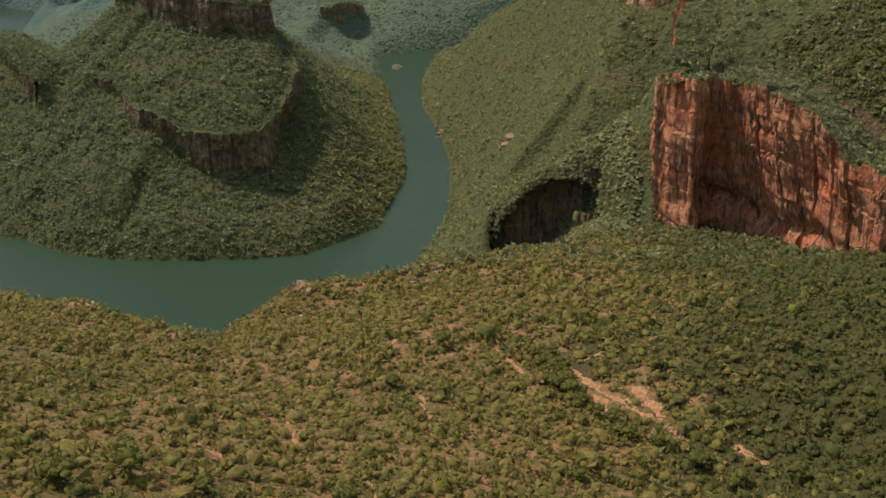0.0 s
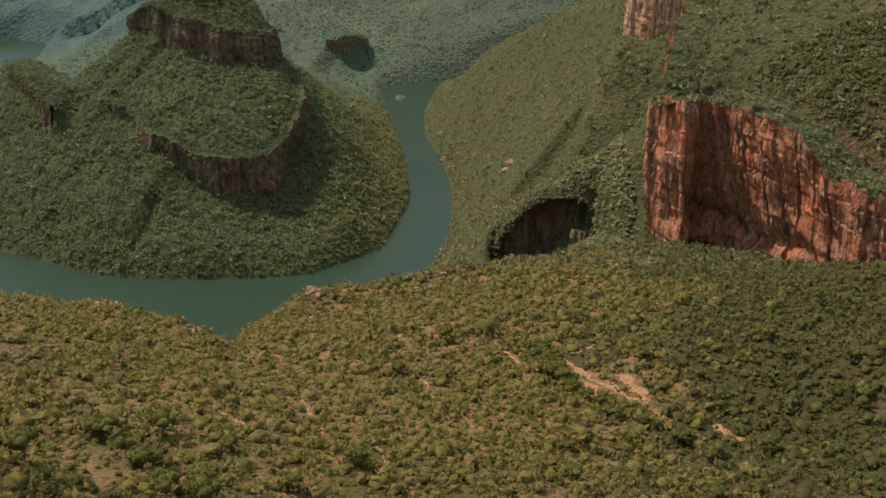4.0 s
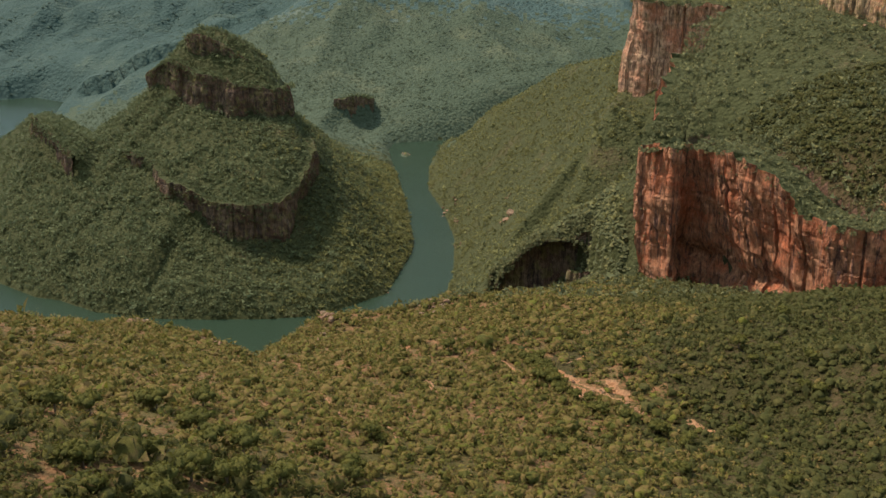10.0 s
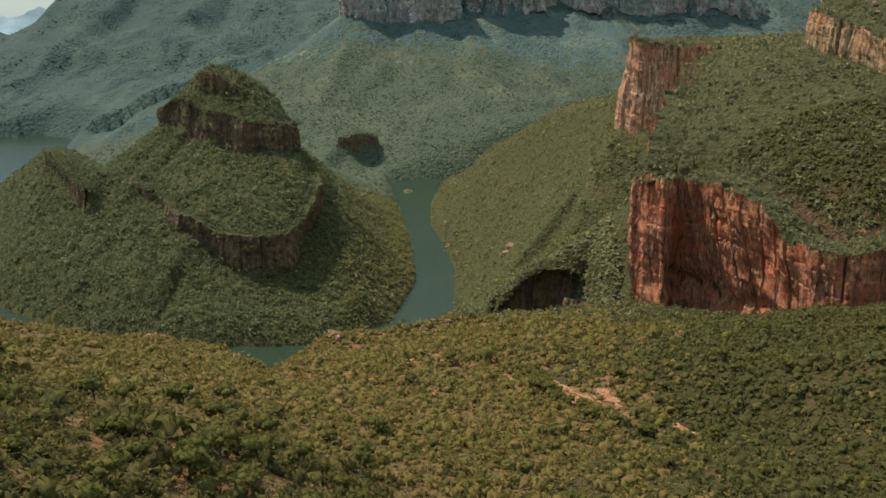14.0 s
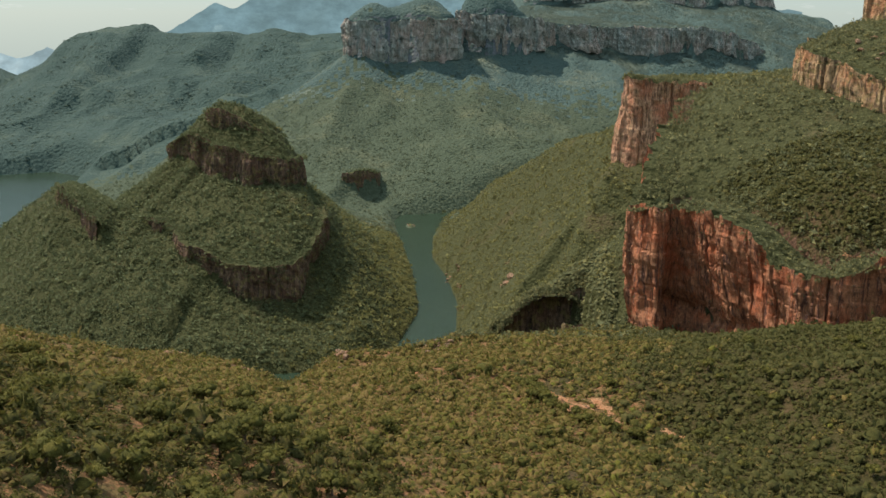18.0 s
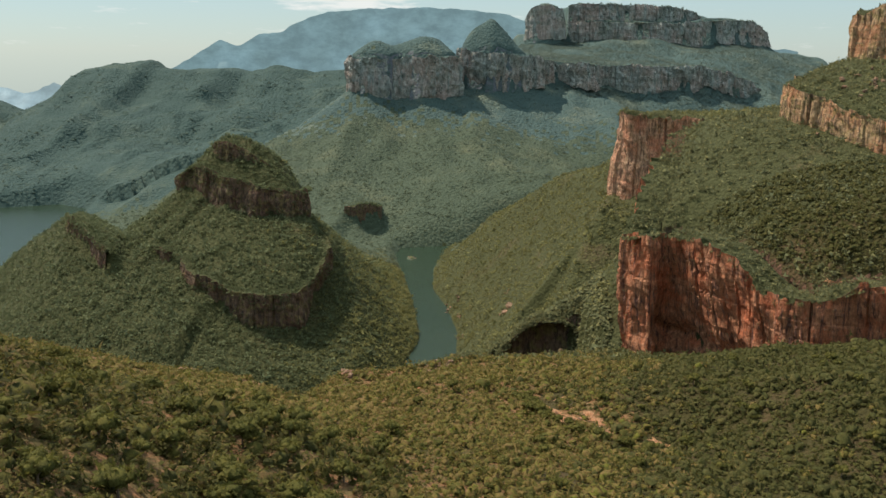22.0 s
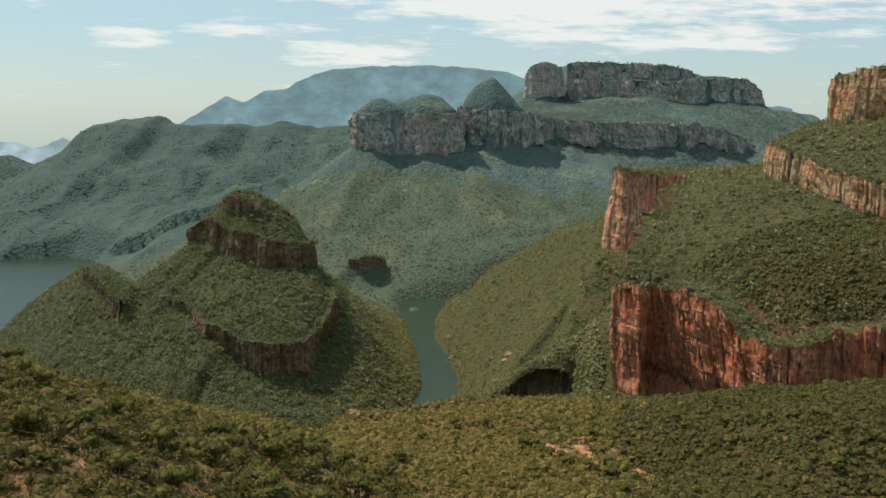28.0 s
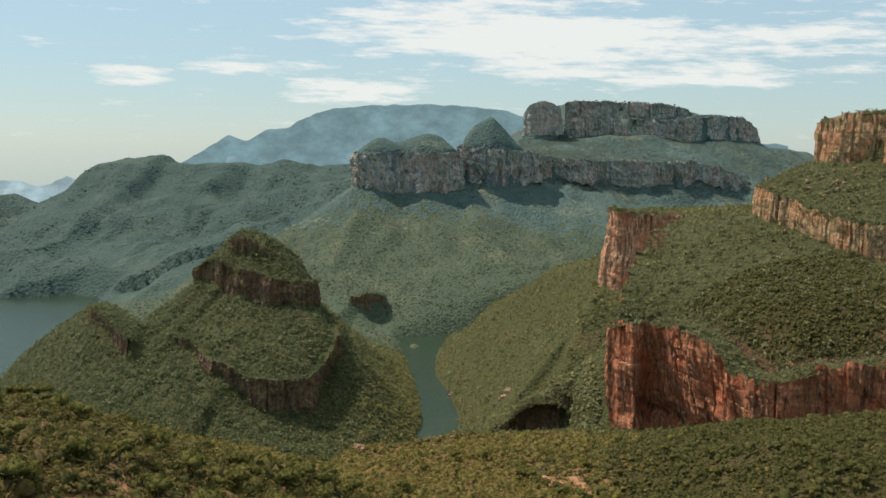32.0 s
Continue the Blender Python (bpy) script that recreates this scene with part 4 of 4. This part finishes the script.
def bush_field(name, label, places, radius, material, level=1, fringe=14, flat=0.8, lump=0.28, leaf=0.30):
    """Many bushes in one mesh, each an uneven lump with ragged leaf clumps round it, or (level None) leaf clumps alone."""
    v, f = ico(level) if level is not None else (np.zeros((0, 3)), np.zeros((0, 3), int))
    n, m = len(places), len(v)
    kinds = []
    for _ in range(28):
        core = v * (1 + lump * rng.uniform(-1, 1, (m, 1))) * (0.66 if fringe > 6 else 0.9)
        d = rng.normal(size=(fringe, 3))
        d[:, 2] = np.abs(d[:, 2]) - 0.35
        d /= np.linalg.norm(d, axis=1)[:, None]
        mid = d * (rng.uniform(0.72, 1.12, (fringe, 1)) if level is not None else rng.uniform(0.2, 0.95, (fringe, 1)))
        tri = mid[:, None] + rng.normal(size=(fringe, 3, 3)) * leaf
        kinds.append(np.vstack([core, tri.reshape(-1, 3)]))
    kinds = np.stack(kinds)
    f = np.vstack([f, m + np.arange(fringe * 3).reshape(-1, 3)])
    m = m + fringe * 3
    pick = rng.integers(0, 28, n)
    turn = rng.uniform(0, 2 * np.pi, n)
    c, s_ = np.cos(turn)[:, None], np.sin(turn)[:, None]
    b = kinds[pick]
    wide = radius * rng.uniform(0.85, 1.2, n)
    high = radius * rng.uniform(0.7, 1.3, n) * flat
    X = (b[:, :, 0] * c - b[:, :, 1] * s_) * wide[:, None] + places[:, 0:1]
    Y = (b[:, :, 0] * s_ + b[:, :, 1] * c) * wide[:, None] + places[:, 1:2]
    Z = b[:, :, 2] * high[:, None] + places[:, 2:3] + high[:, None] * 0.4
    co_ = np.stack([X, Y, Z], -1).reshape(-1, 3)
    faces = (f[None] + (np.arange(n) * m)[:, None, None]).reshape(-1, 3)
    return tagged(new(name, mesh_from(name, co_, faces, material, smooth=True)), label, "bushes", kind="stuff")


def along_rims(lines, each, back, lift, cap=9.0, front=-3.5):
    """Places on the turf just behind cliff rims."""
    out = []
    for line in lines:
        q = smooth_line(line)
        run = np.r_[0, np.cumsum(np.hypot(*np.diff(q[:, :2], axis=0).T))]
        s = rng.uniform(0, run[-1], int(run[-1] * each))
        tx, ty = np.interp(s + 1, run, q[:, 0]) - np.interp(s - 1, run, q[:, 0]), np.interp(s + 1, run, q[:, 1]) - np.interp(s - 1, run, q[:, 1])
        n = np.hypot(tx, ty) + 1e-6
        b = rng.uniform(front, back, len(s))
        x0, y0, z0 = (np.interp(s, run, q[:, k]) for k in range(3))
        x, y = x0 - ty / n * b, y0 + tx / n * b
        inner = np.clip(land(x0 - ty / n * cap, y0 + tx / n * cap), z0 - 8, z0 + 0.75 * cap)
        z = z0 + (inner - z0) * np.clip(b / cap, 0, 1) - lift * (b < 5) - np.maximum(-b, 0) * 1.2
        z = np.where(b > cap, np.maximum(z, ground_at(x, y)[0]), z)
        out.append(np.stack([x, y, z], 1))
    return np.vstack(out)


def scatter(count, x0, x1, y0, y1, keep, steep=1.7):
    """Random places on dry, not too steep ground; keep(x, y, z) gives the share that stays."""
    x, y = rng.uniform(x0, x1, count), rng.uniform(y0, y1, count)
    ok = (x > -0.62 * (y + 500)) & (x < 0.52 * (y + 500))
    x, y = x[ok], y[ok]
    z, sl = ground_at(x, y)
    ok = (z > 1.6) & (sl < steep) & (rng.uniform(0, 1, len(x)) < keep(x, y, z))
    return np.stack([x[ok], y[ok], z[ok]], 1)


# bare rock and trodden soil on the foreground spur
TRACKS = [
    ([(-14, 366), (-11, 352), (-8, 340), (-7, 317)], 1.6), ([(-30, 292), (-26, 278), (-22, 262)], 1.5), ([(-88, 296), (-72, 283), (-60, 266)], 1.8),
    ([(53, 398), (58, 384), (62, 372), (70, 362), (79, 350), (87, 334)], 3.6), ([(58, 403), (66, 411), (74, 415)], 3.0), ([(74, 376), (79, 362), (84, 350)], 3.4),
    ([(58, 372), (60, 355)], 3.5), ([(88, 414), (93, 418)], 2.5), ([(104, 330), (114, 316)], 3.0), ([(36, 424), (44, 424)], 3.0),
    ([(-138, 72), (-132, 62), (-128, 54)], 2.2), ([(-122, 42), (-116, 28)], 1.8), ([(-110, 14), (-104, 0)], 1.6), ([(-22, 431), (-26, 420)], 3.0), ([(-60, 330), (-52, 300), (-46, 285)], 1.4), ([(20, 420), (34, 385), (44, 362)], 1.5), ([(282, 578), (290, 570), (296, 566)], 4.0), ([(300, 560), (312, 552)], 3.0), ([(240, 632), (246, 622)], 2.5), ([(222, 690), (230, 674)], 2.5),
]


def track_gap(x, y):
    g = np.full(x.shape, 1e9)
    for line, width in TRACKS:
        d, _, _, _ = along(x, y, line)
        g = np.minimum(g, d - width)
    return g


def keep_fore(x, y, z):
    dense = 0.84 - np.where((x < 30) & (y < 420) & (y > 120), 0.12, 0) + 0.30 * fbm(x, y, 45, 3, 41) + np.where(x > 10, 0.3, 0) + np.where((x < -60) & (y < 200), 0.3, 0) + np.clip((y - 430) / 400, 0, 0.3)
    return np.where(track_gap(x, y) < -0.4, 0.06, np.clip(dense, 0.3, 1))


p = scatter(52000, -330, 400, -130, 740, keep_fore)
size_ = rng.gamma(3.0, 0.46, len(p)) + 0.8
near_ = (p[:, 0] < -20) & (p[:, 1] < 200)
some_ = near_ & (rng.uniform(0, 1, len(p)) < 0.8)
bush_field("bushes", "green and brown bushes on the near hill", p[some_], size_[some_] * 1.25, M_LEAF_NEAR, "dome", 38, 0.85, leaf=0.175)
p, size_ = p[~near_], size_[~near_]
# East of a wavering line the bushes take a darker leaf colour.
darker_east_ = p[:, 0] + 40 * vnoise(p[:, 0] / 60, p[:, 1] / 60, 91) + rng.normal(0, 32, len(p)) > 112
bush_field("bushes", "olive and yellow-green bushes on stony red soil", p[~darker_east_], size_[~darker_east_], M_LEAF, "dome", 16, 0.85, 0.34, leaf=0.25)
bush_field("bushes", "dense grey-olive bushes on the eastern slope", p[darker_east_], size_[darker_east_], M_LEAF_GREY, "dome", 13, 0.85, 0.34, leaf=0.26)
p = scatter(15000, 60, 400, 120, 720, lambda x, y, z: np.where(track_gap(x, y) < 0.4, 0.0, 0.9))
bush_field("bushes", "low grey-green shrubs between the bushes of the eastern slope", p, rng.uniform(0.9, 1.9, len(p)), M_LEAF_GREY, None, 11, 0.8, leaf=0.34)
p = scatter(18000, -330, 400, -130, 740, lambda x, y, z: np.where(track_gap(x, y) < 0.4, 0.05, 0.8))
bush_field("scrub", "low dry scrub between the bushes", p, rng.uniform(0.6, 1.5, len(p)), M_SCRUB, 0, 2, 0.8)
p = scatter(60000, -900, 20, 1000, 1760, lambda x, y, z: np.clip(0.95 + 0.25 * fbm(x, y, 60, 2, 43), 0.5, 1) * inside(x, y, SHORE_ISLE))
size_ = rng.gamma(4, 0.52, len(p)) + 0.9
east_ = p[:, 0] + 30 * vnoise(p[:, 0] / 50, p[:, 1] / 50, 92) + rng.normal(0, 60, len(p)) > -150
bush_field("forest", "dense dark green woodland on the island hill", p[~east_], size_[~east_], M_LEAF_DARK, None, 12, 0.9, leaf=0.29)
bush_field("forest", "lighter bushes on the island's river flank", p[east_], size_[east_], M_LEAF_SUNNY, None, 12, 0.9, leaf=0.29)
p = scatter(56000, -420, 520, 560, 2010, lambda x, y, z: (1 - inside(x, y, ALCOVE) * (x < 100) * (y > 790)) * np.clip(0.95 + 0.25 * fbm(x, y, 60, 2, 44), 0.5, 1) * inside(x, y, SHORE_EAST) * (x < 0.43 * (y + 320)))
size_ = rng.gamma(4, 0.46, len(p)) + 0.8
sunny_ = ((p[:, 1] > 1010) | ((p[:, 1] > 790) & (p[:, 0] < 160))) & (rng.uniform(0, 1, len(p)) + 0.3 * vnoise(p[:, 0] / 70, p[:, 1] / 70, 93) < 0.7)
bush_field("forest", "yellow-green bushes on the spurs above the river", p[sunny_], size_[sunny_], M_LEAF_SUNNY, None, 12, 0.9, leaf=0.29)
bush_field("forest", "green bushes on the massif's slopes", p[~sunny_], size_[~sunny_], M_LEAF_MID, None, 12, 0.9, leaf=0.29)
p = scatter(36000, -1250, 900, 1760, 3050, lambda x, y, z: np.clip(0.85 + 0.3 * fbm(x, y, 160, 2, 45), 0.3, 1) * inside(x, y, SHORE_ISLE) * np.clip((3050 - y) / 500, 0, 1) * ~behind(x, y), 1.6)
size_ = rng.uniform(2.0, 4.2, len(p))
mid_ = p[:, 1] + rng.normal(0, 170, len(p)) < 2520
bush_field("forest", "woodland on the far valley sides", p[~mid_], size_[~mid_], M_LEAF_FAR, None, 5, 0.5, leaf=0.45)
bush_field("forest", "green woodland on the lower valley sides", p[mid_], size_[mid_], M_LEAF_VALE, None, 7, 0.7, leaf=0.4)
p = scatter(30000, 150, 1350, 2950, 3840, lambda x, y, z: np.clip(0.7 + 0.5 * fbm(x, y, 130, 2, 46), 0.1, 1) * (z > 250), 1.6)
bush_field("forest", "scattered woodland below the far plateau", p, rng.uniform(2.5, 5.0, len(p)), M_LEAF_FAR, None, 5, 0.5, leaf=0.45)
p = along_rims([[r[:4] for r in RED_RIM[4:]], MASSIF_RIM[26:-1], UPPER_RIM[-2:] + UPPER_RIM[:6], CROWN_RIM[-1:] + CROWN_RIM[:5]], 0.8, 10, 1.5)
q_ = along_rims([[r[:4] for r in RED_RIM[4:]], MASSIF_RIM[26:-1]], 3.2, 40, 0.5, 27.0)
bush_field("rim_bushes", "bushes that hang over the cliff rims", p, rng.uniform(0.8, 2.6, len(p)), M_LEAF_MID, None, 12, leaf=0.4)
q_ = np.vstack([q_, along_rims([[r[:4] for r in RED_RIM[:5]], MASSIF_RIM[-2:] + [RED_RIM[0][:4]]], 2.4, 42, 0.5, 27.0, 6.0)])
bush_field("rim_bushes", "green bushes on the brow of the red cliff", q_, rng.gamma(4, 0.42, len(q_)) + 0.6, M_LEAF_MID, None, 12, 0.9, leaf=0.29)
p = scatter(16000, -2500, -250, 2560, 4200, lambda x, y, z: behind(x, y) * np.clip(0.6 + 0.6 * fbm(x, y, 190, 3, 48), 0.0, 1), 2.5)
bush_field("forest", "woodland tinted blue for haze on the hills behind the lake", p, rng.uniform(3.5, 8.0, len(p)), M_LEAF_HAZE, None, 4, 0.35, leaf=0.5)
p = scatter(900, -104, -80, 1885, 1950, lambda x, y, z: 0.5 + 0 * x, 3.0)
bush_field("forest", "low green bushes on the river islet", p, rng.uniform(0.8, 1.8, len(p)), M_LEAF_SUNNY, "cone", 4, 0.9, 0.4)
p = along_rims([STEP_RIM[:9], BAND_RIM[:13], PLATEAU_RIM[:7]], 0.16, 26, -1.0)
bush_field("rim_bushes", "bushes on the ledges of the far plateau", p, rng.uniform(2.5, 6.0, len(p)), M_LEAF_FAR, "cone", 2, 0.7, 0.3)
p = scatter(1400, 84, 150, 750, 862, lambda x, y, z: (z > 100) * 1.0, 12.0)
bush_field("rim_bushes", "bushes on the broken rock beside the alcove", p, rng.uniform(1.0, 2.8, len(p)), M_LEAF_MID, "cone", 6, 0.9, 0.3)
p = along_rims([ISLE_LOW_RIM[:15], ISLE_TOP_RIM[:12], SPUR_RIM[:7], KNOLL_RIM[3:6]], 2.2, 11, 1.5)
bush_field("rim_bushes", "bushes along the island cliff rims", p, rng.uniform(1.2, 3.4, len(p)), M_LEAF_DARK, None, 12, 0.9, leaf=0.29)
p = np.vstack([roof_[k] + (0, 0, 0.5) for k in range(0, 7)])
p = np.repeat(p, 4, 0) + rng.uniform(-3.5, 3.5, (len(p) * 4, 3)) * (1, 1, 0.1)
bush_field("rim_bushes", "bushes on top of the rock overhang", p, rng.uniform(1.0, 2.6, len(p)), M_LEAF_MID, None, 12, leaf=0.4)


def on_walls(which, each, noise_seed, floor):
    """Places on ledges of the cliff faces, in drifts."""
    out = []
    for w in which:
        X, Y, Z = WALLS[w]
        n = int(X.size * each)
        i, j = rng.integers(1, X.shape[0] - 1, n), rng.integers(1, X.shape[1] - 1, n)
        high = i / X.shape[0]
        ok = fbm(X[i, j] + Y[i, j], Z[i, j] * 2.0, 30, 2, noise_seed) + 0.35 * (np.abs(high - 0.5) > 0.38) > floor
        out.append(np.stack([X[i, j], Y[i, j], Z[i, j]], 1)[ok])
    return np.vstack(out)


p = on_walls((27, 33, 35, 39, 51), 0.34, 61, -0.02)
bush_field("ledge_bushes", "bushes rooted on the island cliff ledges", p, rng.uniform(0.8, 2.6, len(p)), M_LEAF_MID, None, 10, leaf=0.4)
p = on_walls((57, 63, 69, 75, 76, 81), 0.10, 63, 0.28)
bush_field("ledge_bushes", "bushes rooted on the far hill cliffs", p, rng.uniform(2.0, 5.0, len(p)), M_LEAF_FAR, None, 7, leaf=0.5)
p = on_walls((3, 9, 15, 21), 0.06, 62, 0.36)
bush_field("ledge_bushes", "bushes rooted on red cliff ledges", p, rng.uniform(0.5, 1.6, len(p)), M_LEAF_MID, None, 10, leaf=0.4)


# ---------------------------------------------------------------- bare soil and paths
def path_strip(label, line, width, seed):
    q = smooth_line([(*r, 0.0, 0.0) for r in line])
    run = np.r_[0, np.cumsum(np.hypot(*np.diff(q[:, :2], axis=0).T))]
    s = np.arange(0, run[-1] + 0.6, 0.8)
    x, y = np.interp(s, run, q[:, 0]), np.interp(s, run, q[:, 1])
    tx, ty = np.gradient(x), np.gradient(y)
    n = np.hypot(tx, ty) + 1e-6
    end = np.clip(np.minimum(s, run[-1] - s) / 4 + 0.15, 0.1, 1)
    rows = []
    for k in np.linspace(-1, 1, 7):
        w = width * end * np.clip(0.62 + 0.7 * vnoise(s / 6.0, s * 0 + np.sign(k) * 3, seed) + 0.3 * vnoise(s / 1.9, s * 0 + k * 3, seed + 2), 0.08, 1.5) * k
        xx, yy = x + ty / n * w, y - tx / n * w
        g, _ = ground_at(xx, yy)
        rows.append(np.stack([xx, yy, g + 0.35 - 0.3 * abs(k) + 0.25 * vnoise(xx / 1.7, yy / 1.7, seed)], -1))
    co_ = np.stack(rows)
    me = mesh_from("bare_ground", co_.reshape(-1, 3), grid_faces(7, len(s)), M_BARE, smooth=False)
    return tagged(new("bare_ground", me), label, "bare ground", kind="structure")


for k_, (line_, width_) in enumerate(TRACKS):
    path_strip("orange stony footpath through the bushes" if width_ < 2 else "bare orange rock and soil among bushes", line_, width_, k_)


# ---------------------------------------------------------------- boulders
def rock_mesh(seed, material):
    r = np.random.default_rng(seed)
    v, f = ico(2)
    for _ in range(7):
        d = r.normal(size=3)
        d /= np.linalg.norm(d)
        over = np.maximum(v @ d - r.uniform(0.35, 0.75), 0)
        v = v - over[:, None] * d
    v = v * r.uniform(0.8, 1.25, 3) * (1 + 0.05 * r.normal(size=(len(v), 1)))
    return mesh_from("boulder", v, f, material, smooth=False)


ROCKS = [rock_mesh(k, M_PALEROCK) for k in range(7)]


def boulder(x, y, size, label, group, z=None, tall=0.7):
    ob = new("boulder", ROCKS[random.randrange(7)])
    g = float(ground_at(np.array([x]), np.array([y]))[0][0]) if z is None else z
    ob.matrix_world = Matrix.Translation((x, y, g + size * tall * 0.3)) @ Euler((random.uniform(-0.4, 0.4), random.uniform(-0.4, 0.4), random.uniform(0, 6.3))).to_matrix().to_4x4() @ Matrix.Diagonal((size, size * random.uniform(0.6, 1), size * tall, 1))
    return tagged(ob, label, "boulder", group)


for x_, y_, n_, spread_, lo_, hi_, group_ in (
        (244, 592, 7, 9, 1.2, 3.2, "boulders behind the cliff rim"), (65, 1199, 4, 9, 3.0, 7.0, "boulders on the river slope"), (82, 1289, 4, 12, 1.5, 3.5, "boulders on the river slope"),
        (400, 830, 16, 45, 1.5, 5.0, "boulders under the crown cliff"), (430, 880, 10, 30, 2.0, 5.0, "boulders under the crown cliff"), (36, 288, 2, 3, 0.8, 1.5, "rocks on the spur"),
        (-12, 560, 14, 10, 1.5, 4.2, "rocks at the spur's end"), (-82, 546, 12, 8, 1.5, 4.5, "rocks at the spur's end"), (-80, 502, 10, 8, 1.5, 4.0, "rocks on the spur"), (-22, 430, 6, 9, 0.8, 2.0, "rocks on the spur"),
        (-135, 440, 14, 10, 1.4, 3.6, "rocks on the western shoulder"), (-190, 478, 14, 10, 1.4, 4.0, "rocks on the western shoulder"), (-130, 62, 12, 10, 0.5, 1.5, "stones on the near hill"), (70, 370, 14, 16, 0.6, 1.6, "stones in the gully"),
        (6, 1390, 8, 14, 1.5, 4.0, "shore rocks"), (-12, 1480, 10, 22, 2.0, 5.0, "shore rocks"), (8, 1290, 6, 12, 1.0, 2.5, "shore rocks"), (84, 812, 8, 12, 1.5, 3.5, "rocks under the alcove"),
        (-150, 1031, 3, 4, 1.0, 2.0, "shore rocks"), (-80, 1106, 3, 4, 1.0, 2.2, "shore rocks"), (-90, 1917, 6, 9, 1.5, 3.5, "rocks of the river islet")):
    for _ in range(n_):
        bx, by = random.gauss(x_, spread_ * 0.6), random.gauss(y_, spread_ * 0.6)
        boulder(bx, by, random.uniform(lo_, hi_), "pale weathered boulder among green bushes", group_)


# ---------------------------------------------------------------- trees of the near hill
def tree_kind(seed):
    r = random.Random(seed)
    root = new("tree")
    bm = bmesh.new()
    high = r.uniform(1.4, 2.2)

    def limb(a, b, ra, rb):
        a, b = Vector(a), Vector(b)
        turn = (b - a).to_track_quat("Z", "Y").to_matrix()
        rings = [[bm.verts.new(p_ + turn @ Vector((math.cos(k * 1.2566) * q, math.sin(k * 1.2566) * q, 0))) for k in range(5)] for p_, q in ((a, ra), (b, rb))]
        for k in range(5):
            bm.faces.new((rings[0][k], rings[0][(k + 1) % 5], rings[1][(k + 1) % 5], rings[1][k]))
    limb((0, 0, -0.6), (0.1, 0, high), 0.22, 0.14)
    ends = []
    for k in range(5):
        a = k * 1.256 + r.uniform(-0.4, 0.4)
        e = (math.cos(a) * r.uniform(0.9, 1.7), math.sin(a) * r.uniform(0.9, 1.7), high + r.uniform(0.5, 1.6))
        limb((0.1, 0, high * r.uniform(0.6, 1.0)), e, 0.10, 0.04)
        ends.append(Vector(e))
    me = bpy.data.meshes.new("trunk")
    bm.to_mesh(me)
    bm.free()
    me.materials.append(M_BARK)
    trunk = new("trunk", me)
    trunk.parent = root
    g = np.random.default_rng(seed)
    verts, faces = [], []
    v, f = ico(1)
    for e in ends + [Vector((0.1, 0, high + 1.2))]:
        size = r.uniform(0.8, 1.3)
        verts.append(np.array(e) + v * size * (1 + 0.25 * g.uniform(-1, 1, (12, 1))) * (1, 1, 0.75))
        d = g.normal(size=(46, 3))
        d /= np.linalg.norm(d, axis=1)[:, None]
        leaf = np.array(e) + (d * g.uniform(0.8, 1.25, (46, 1)) * size * (1, 1, 0.8))[:, None] + g.normal(size=(46, 3, 3)) * 0.26
        base = sum(len(q) for q in verts) - 12
        faces.append(f + base)
        verts.append(leaf.reshape(-1, 3))
        faces.append(base + 12 + np.arange(138).reshape(-1, 3))
    crown = new("crown", mesh_from("crown", np.vstack(verts), np.vstack(faces), M_TREE))
    crown.parent = root
    return tagged(root, "small green bushveld tree with a rounded crown", "tree", "trees on the near hill")


TREES = [tree_kind(100 + k) for k in range(6)]
spots = scatter(1600, -260, 320, -100, 420, lambda x, y, z: np.where(track_gap(x, y) < 2.5, 0.0, 0.9))
gully_ = np.array([(46, 412), (52, 396), (50, 380), (58, 362), (70, 344), (88, 322), (104, 304)], float)
k_ = rng.uniform(0, 5.99, 46)
x_, y_ = (np.interp(k_, range(7), gully_[:, q]) + rng.normal(0, 4.0, 46) for q in (0, 1))
gully_ = np.stack([x_ - 6, y_, ground_at(x_ - 6, y_)[0]], 1)
spots = np.vstack([gully_, spots[(spots[:, 0] < -30) & (spots[:, 1] < 260)][:170], spots[spots[:, 0] >= -40][:84]])
for k_, (x_, y_, z_) in enumerate(spots):
    src = TREES[k_ % 6]
    m_ = Matrix.Translation((x_, y_, z_)) @ Matrix.Rotation(random.uniform(0, 6.28), 4, "Z")
    if k_ < 6:
        src.matrix_world = m_
        src.scale = [random.uniform(0.9, 1.25)] * 3
    else:
        t_ = copy_thing(src, m_)
        t_.scale = [random.uniform(0.9, 1.7) * (1.35 if x_ < -30 else 1.0)] * 3
